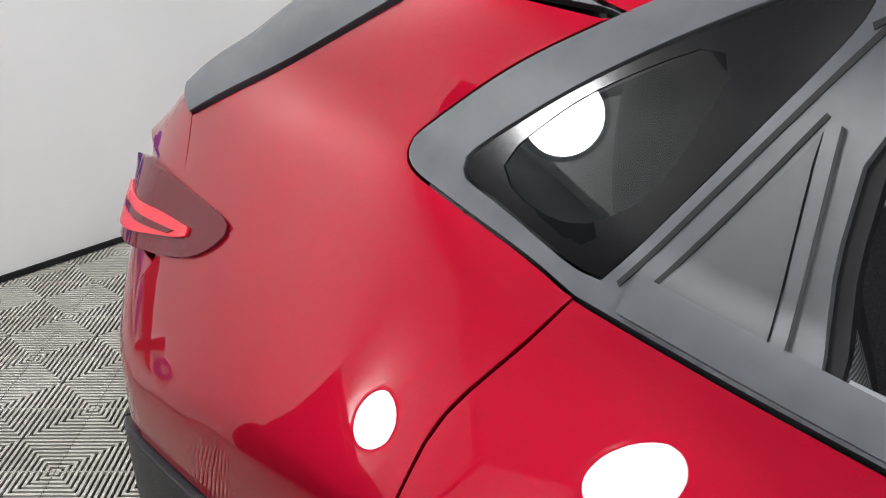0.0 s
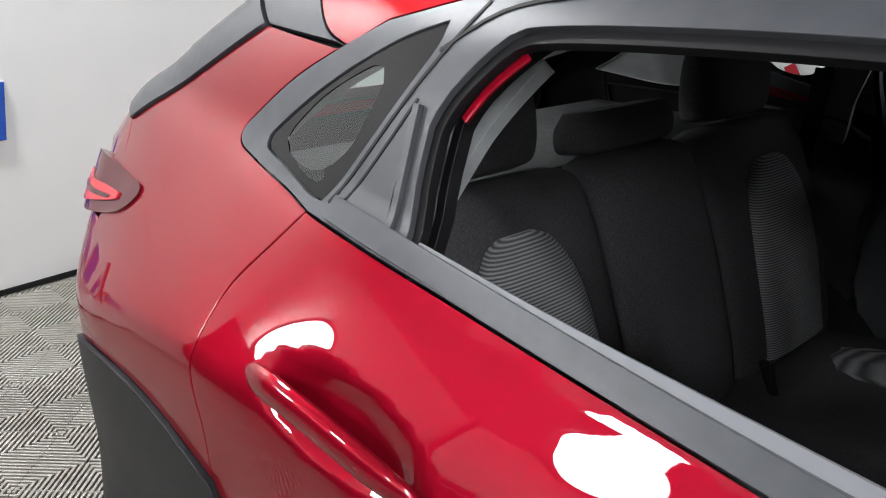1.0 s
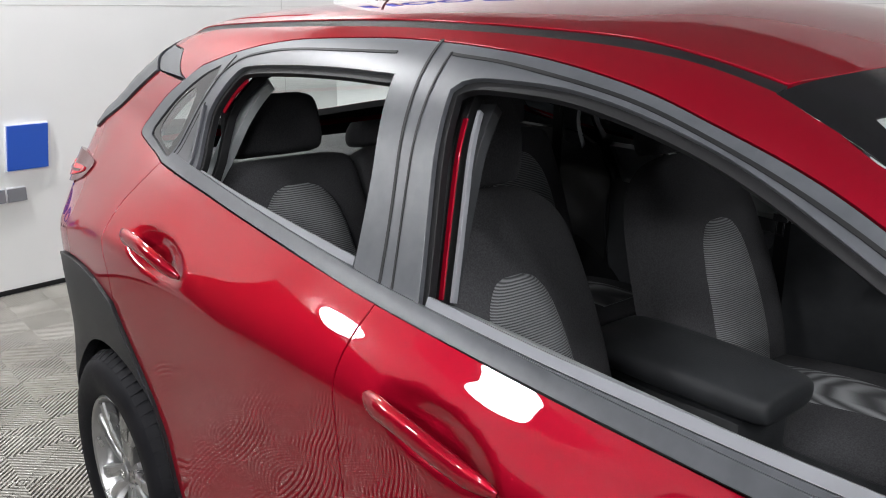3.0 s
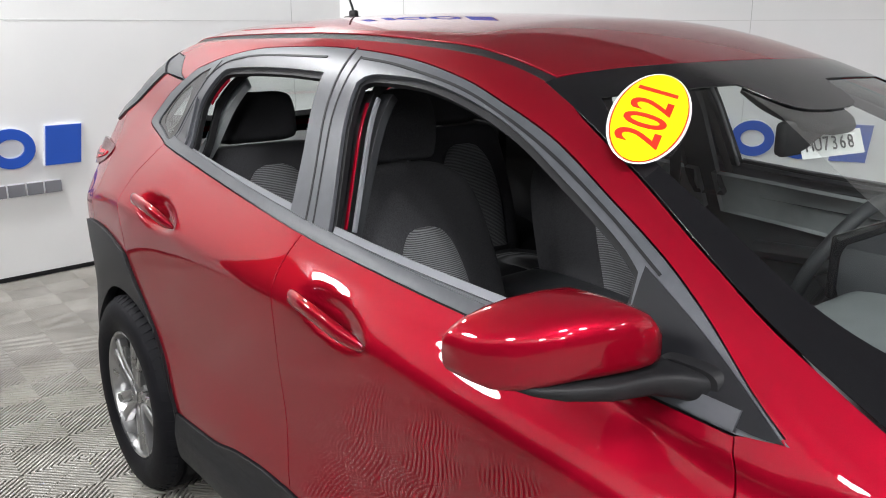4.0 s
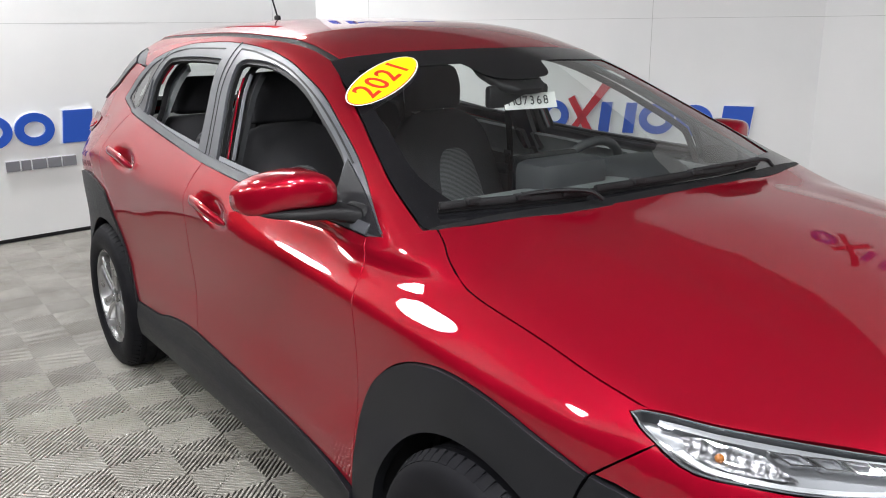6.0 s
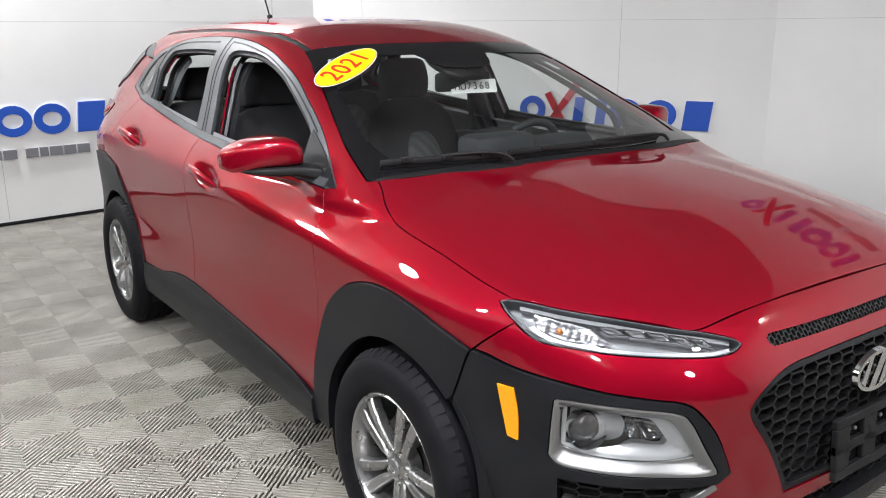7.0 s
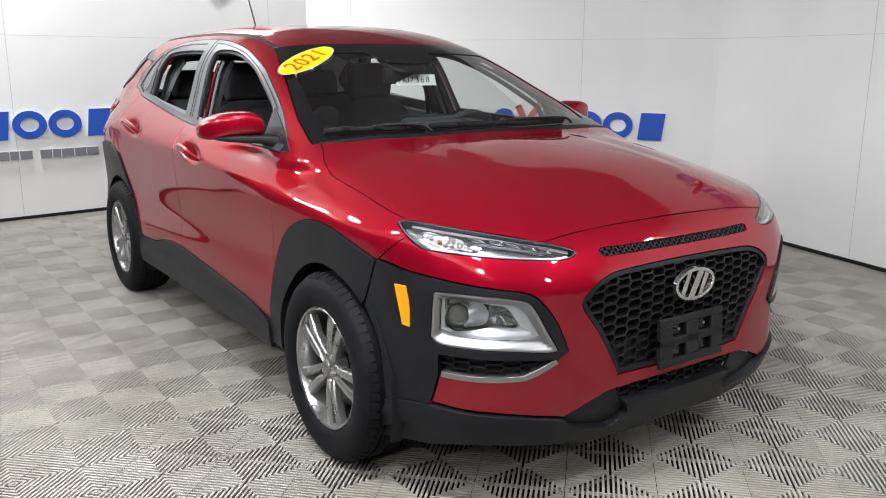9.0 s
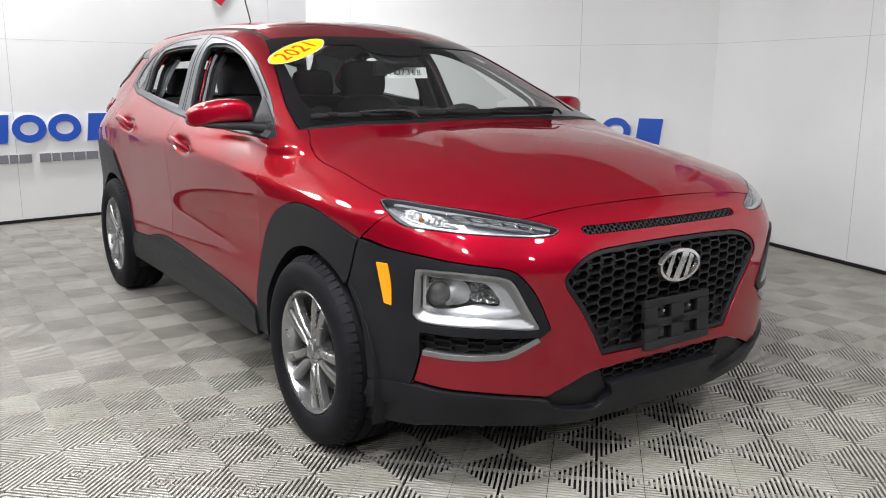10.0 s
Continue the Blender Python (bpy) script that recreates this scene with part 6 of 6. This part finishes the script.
def rear_bench():
    t = thing("rear_bench", "", "")
    t.parent = car
    t.location = (-0.16, 0, 0)
    cushion("seat_cushion", [((-0.48, 0, 0.60), 0.58, 0.04, (0, 1)), ((-0.50, 0, 0.60), 0.62, 0.07, (0, 1)), ((-0.75, 0, 0.585), 0.63, 0.08, (0, 1)), ((-0.98, 0, 0.56), 0.62, 0.07, (0, 1))], FABRIC, t, "black cloth bench", n=32, power=0.35)
    for y, w in ((-0.40, 0.225), (0.0, 0.165), (0.40, 0.225)):
        rows = [((-0.93, y, 0.56), w * 0.95, 0.05), ((-0.95, y, 0.66), w, 0.075), ((-1.01, y, 0.86), w, 0.078), ((-1.07, y, 1.04), w * 0.98, 0.065), ((-1.09, y, 1.095), w * 0.92, 0.05), ((-1.10, y, 1.112), w * 0.7, 0.025)]
        cushion("backrest", [(c, a, b, (0.95, 0.28)) for c, a, b in rows], FABRIC, t, "black cloth backrest", power=0.4)
    for y in (-0.40, 0.40):
        rows = [((-0.885, y, 0.66), 0.135, 0.028), ((-0.930, y, 0.84), 0.135, 0.030), ((-0.972, y, 0.97), 0.115, 0.028), ((-0.996, y, 1.035), 0.075, 0.022), ((-1.004, y, 1.055), 0.035, 0.014)]
        cushion("backrest_insert", [(c, a, b, (0.95, 0.28)) for c, a, b in rows], WOVEN, t, "grey ribbed cloth insert", power=0.7)
        cushion("cushion_insert", [((-0.54, y, 0.632), 0.14, 0.043, (0, 1)), ((-0.72, y, 0.625), 0.15, 0.045, (0, 1)), ((-0.90, y, 0.60), 0.14, 0.040, (0, 1))], WOVEN, t, "grey ribbed cloth insert", power=0.7)
        cushion("head_restraint", [((-1.11, y, 1.12), 0.10, 0.03, (1, 0.2)), ((-1.11, y, 1.135), 0.135, 0.048, (1, 0.2)), ((-1.115, y, 1.20), 0.138, 0.052, (1, 0.2)), ((-1.122, y, 1.262), 0.125, 0.044, (1, 0.2)), ((-1.126, y, 1.28), 0.09, 0.025, (1, 0.2))], FABRIC, t, "black cloth head restraint")
    cushion("head_restraint", [((-1.11, 0, 1.11), 0.10, 0.03, (1, 0.2)), ((-1.11, 0, 1.12), 0.15, 0.045, (1, 0.2)), ((-1.115, 0, 1.155), 0.152, 0.05, (1, 0.2)), ((-1.12, 0, 1.185), 0.135, 0.035, (1, 0.2))], FABRIC, t, "low black cloth head restraint")
    for y, tilt in ((-0.10, 0.04), (0.17, -0.03)):
        rod("belt_buckle", [(-0.80, y, 0.62), (-0.83, y + tilt, 0.72)], 0.016, DARK, t, "black buckle", 8, 0.6)


rear_bench()


def seat_belt(points, tongue):
    t = thing("seat_belt", "", "")
    t.parent = car
    p = np.array(points, float)
    bm = bmesh.new()
    rows = []
    for a in spline(p, 8):
        rows.append([bm.verts.new((a[0] - 0.022, a[1], a[2])), bm.verts.new((a[0] + 0.022, a[1] - 0.004, a[2])), bm.verts.new((a[0] + 0.022, a[1] - 0.001, a[2])), bm.verts.new((a[0] - 0.022, a[1] + 0.003, a[2]))])
    for a, b in zip(rows, rows[1:]):
        for k in range(4):
            bm.faces.new((a[k], a[(k + 1) % 4], b[(k + 1) % 4], b[k]))
    part("strap", bm, SEAL, t, "black belt webbing")
    x, y, z = tongue
    bm = bmesh.new()
    box(bm, x - 0.022, x + 0.022, y - 0.004, y + 0.004, z, z + 0.022, 0.002)
    box(bm, x - 0.014, x - 0.008, y - 0.002, y + 0.002, z - 0.035, z, 0.001)
    box(bm, x + 0.008, x + 0.014, y - 0.002, y + 0.002, z - 0.035, z, 0.001)
    box(bm, x - 0.014, x + 0.014, y - 0.002, y + 0.002, z - 0.040, z - 0.033, 0.001)
    part("tongue", bm, CHROME, t, "steel belt tongue")


seat_belt([(-1.15, 0.60, 1.22), (-1.18, 0.63, 1.0), (-1.20, 0.64, 0.80), (-1.21, 0.65, 0.5)], (-1.205, 0.628, 0.80))
seat_belt([(-0.36, 0.63, 1.28), (-0.37, 0.67, 1.0), (-0.38, 0.69, 0.75), (-0.38, 0.69, 0.45)], (-0.375, 0.662, 0.93))
seat_belt([(-0.36, -0.60, 1.28), (-0.37, -0.66, 1.0), (-0.38, -0.68, 0.75), (-0.38, -0.68, 0.45)], (-0.375, -0.66, 0.93))

# console with armrest
t = thing("centre_console", "", "")
t.parent = car
slab("console_body", CABIN, -0.42, 0.75, -0.105, 0.105, 0.32, 0.60, t, "black console", 0.03, smooth=40)
slab("console_box", CABIN, -0.40, -0.02, -0.105, 0.105, 0.55, 0.715, t, "black console box", 0.025, smooth=40)
cushion("armrest", [((-0.42, 0, 0.755), 0.085, 0.020, (0, 1)), ((-0.40, 0, 0.755), 0.11, 0.036, (0, 1)), ((-0.20, 0, 0.752), 0.115, 0.040, (0, 1)), ((0.0, 0, 0.745), 0.105, 0.034, (0, 1)), ((0.03, 0, 0.742), 0.075, 0.016, (0, 1))], CABIN, t, "padded black armrest")
rod("gear_lever", [(0.33, 0, 0.60), (0.31, 0, 0.70), (0.30, 0, 0.75)], 0.018, CABIN, t, "", 10)

# dashboard
t = thing("dashboard", "", "")
t.parent = car
cushion("dash_top", [((0.62, 0, 0.90), 0.60, 0.05, (0.2, 1)), ((0.60, 0, 0.94), 0.66, 0.075, (0.2, 1)), ((0.72, 0, 0.955), 0.69, 0.075, (0.1, 1)), ((0.90, 0, 0.965), 0.69, 0.05, (0, 1)), ((1.02, 0, 0.965), 0.62, 0.03, (0, 1))], DASHGREY, t, "grey dashboard top", n=36, power=0.3)
slab("dash_body", CABIN, 0.62, 0.92, -0.66, 0.66, 0.55, 0.93, t, "black dashboard", 0.05, smooth=40)
cushion("gauge_hood", [((0.56, 0.36, 1.03), 0.13, 0.02, (0, 1)), ((0.575, 0.36, 1.03), 0.165, 0.042, (0, 1)), ((0.68, 0.36, 1.02), 0.165, 0.045, (0, 1)), ((0.80, 0.36, 0.99), 0.14, 0.03, (0, 1))], CABIN, t, "black gauge hood")
slab("display", BLACK, 0.565, 0.585, -0.13, 0.13, 0.99, 1.115, t, "black upright display", 0.008, Matrix.Translation((0, 0, 0)), 40)
slab("display_hood", CABIN, 0.58, 0.72, -0.14, 0.14, 0.985, 1.105, t, "black display back", 0.03, smooth=40)

# steering wheel
t = thing("steering_wheel", "", "")
t.parent = car
t.matrix_world = Matrix.Translation((0.37, 0.365, 0.94)) @ Matrix.Rotation(radians(-64), 4, "Y")
bm = bmesh.new()
for i in range(40):
    a = i * math.tau / 40
    c = Vector((0.182 * math.cos(a), 0.182 * math.sin(a), 0))
    for k in range(10):
        b = k * math.tau / 10
        bm.verts.new(c * (1 + 0.0165 * math.cos(b) / 0.182) + Vector((0, 0, 0.0165 * math.sin(b))))
bm.verts.ensure_lookup_table()
for i in range(40):
    for k in range(10):
        j, q = (i + 1) % 40, (k + 1) % 10
        bm.faces.new((bm.verts[i * 10 + k], bm.verts[j * 10 + k], bm.verts[j * 10 + q], bm.verts[i * 10 + q]))
part("wheel_rim", bm, CABIN, t, "black steering wheel rim", 60)
cushion("airbag_cover", [((-0.07, 0, -0.01), 0.06, 0.02, (0, 1)), ((-0.04, 0, 0.0), 0.085, 0.03, (0, 1)), ((0.04, 0, 0.0), 0.085, 0.03, (0, 1)), ((0.07, 0, -0.01), 0.06, 0.02, (0, 1))], CABIN, t, "black airbag cover")
for a in (90, 270, 180):
    ca, sa = math.cos(radians(a)), math.sin(radians(a))
    rod("wheel_spoke", [(0.06 * ca, 0.06 * sa, -0.005), (0.175 * ca, 0.175 * sa, 0)], 0.02, SATIN if a != 180 else CABIN, t, "", 8, 0.5, (0, 0, 1))
rod("column", [(0, 0, -0.02), (0, 0, -0.22)], 0.04, CABIN, t, "", 12, 1, (1, 0, 0))

# inner mirror with its paper tag, and sensor cover
t = thing("inner_mirror", "", "")
t.parent = car
slab("mirror_housing", DARK, 0.425, 0.455, -0.125, 0.125, 1.245, 1.315, t, "black mirror housing", 0.012, smooth=40)
rod("mirror_stalk", [(0.445, 0, 1.30), (0.47, 0, 1.335)], 0.012, DARK, t, "", 8)
cushion("sensor_cover", [((0.33, 0, 1.368), 0.10, 0.012, (0.45, 0.9)), ((0.39, 0, 1.342), 0.11, 0.018, (0.45, 0.9)), ((0.47, 0, 1.308), 0.085, 0.018, (0.45, 0.9)), ((0.50, 0, 1.296), 0.05, 0.010, (0.45, 0.9))], DARK, t, "black sensor cover")
t = thing("paper_tag", "white paper tag lettered in black on the inner mirror", "tag")
t.matrix_world = Matrix.Translation((0.462, 0.02, 1.262)) @ Matrix.Rotation(radians(-8), 4, "Z") @ Matrix.Rotation(radians(-20), 4, "Y")
slab("tag_paper", PAPER, 0.0, 0.0008, -0.085, 0.115, -0.026, 0.026, t)
for k, char in enumerate("HU7368"):
    ob = glyph("character", char, 0.040, 0.0002, INK, t)
    ob.matrix_local = Matrix.Translation((0.0016, -0.058 + k * 0.0265, 0.0)) @ Matrix(((0, 0, 1, 0), (1, 0, 0, 0), (0, 1, 0, 0), (0, 0, 0, 1)))

# linings
for sign in (-1, 1):
    door = panel("door_lining", outline([(-0.98, 0.45), (-0.30, 0.40), (0.78, 0.36)], [(0.78, 0.36), (0.80, 0.98)], [(0.80, 0.98), (0.5, 1.0), (-0.3, 1.035), (-1.0, 1.09)], [(-1.0, 1.09), (-1.08, 0.8), (-0.98, 0.45)]), "y", CABIN, car, "black door lining", sign, -0.075, 0.01, 0.0, grid=0.06)
    ribbon("upper_lining", [(-0.98, 1.065), (-0.6, 1.035), (-0.3, 1.012)], 0.14, "y", CABINGREY, door, "grey upper door lining", sign, -0.085, 0.02)
    ribbon("upper_lining", [(-0.24, 1.008), (0.1, 0.992), (0.75, 0.972)], 0.14, "y", CABINGREY, door, "grey upper door lining", sign, -0.085, 0.02)
    for x0, x1 in ((-0.85, -0.45), (-0.1, 0.45)):
        p = on_skin([(x0, 0.80), ((x0 + x1) / 2, 0.82), (x1, 0.84)], "y", sign, -0.11)
        rod("armrest", spline(p, 5), 0.035, CABIN, door, "black door armrest", 10, 0.8)
    ribbon("pillar_lining", [(-0.31, 1.40), (-0.29, 1.2), (-0.27, 1.02)], 0.12, "y", CABIN, car, "dark pillar lining", sign, -0.085, 0.02)
    ribbon("pillar_lining", [(-1.03, 1.40), (-1.09, 1.27), (-1.15, 1.12)], 0.07, "y", CABINGREY, car, "grey pillar lining", sign, -0.085, 0.02)
    panel("rear_pillar_lining", outline([(-1.20, 1.365), (-1.36, 1.41), (-1.50, 1.41)], [(-1.50, 1.41), (-1.62, 1.28), (-1.80, 1.17)], [(-1.80, 1.17), (-1.60, 1.15), (-1.43, 1.17)], [(-1.43, 1.17), (-1.435, 1.22), (-1.33, 1.30), (-1.20, 1.365)]), "y", CABINGREY, car, "grey rear pillar lining", sign, -0.040, 0.006, 0.0, grid=0.06)
    panel("side_lining", outline([(-1.06, 0.5), (-1.06, 1.12)], [(-1.06, 1.12), (-1.18, 1.165), (-1.75, 1.16)], [(-1.75, 1.16), (-1.80, 0.5)], [(-1.80, 0.5), (-1.06, 0.5)]), "y", DARK, car, "black load bay lining", sign, -0.08, 0.01, 0.0, grid=0.08)
lin = [(0.18, 0.48), (-0.3, 0.50), (-1.0, 0.48), (-1.50, 0.46)]
panel("headliner", outline(lin, [(-1.50, 0.46), (-1.57, 0.0), (-1.50, -0.46)], rev(both(lin)), [(0.18, -0.48), (0.22, 0.0), (0.18, 0.48)]), "z", LINER, car, "light grey cloth headliner", 1, -0.035, 0.004, 0.0, grid=0.08)
slab("load_floor", DARK, -1.85, -1.25, -0.60, 0.60, 0.52, 0.55, car, "black load bay floor")
slab("parcel_shelf", DARK, -1.72, -1.30, -0.56, 0.56, 1.06, 1.085, car, "black parcel shelf", 0.008)


lay_tiles()
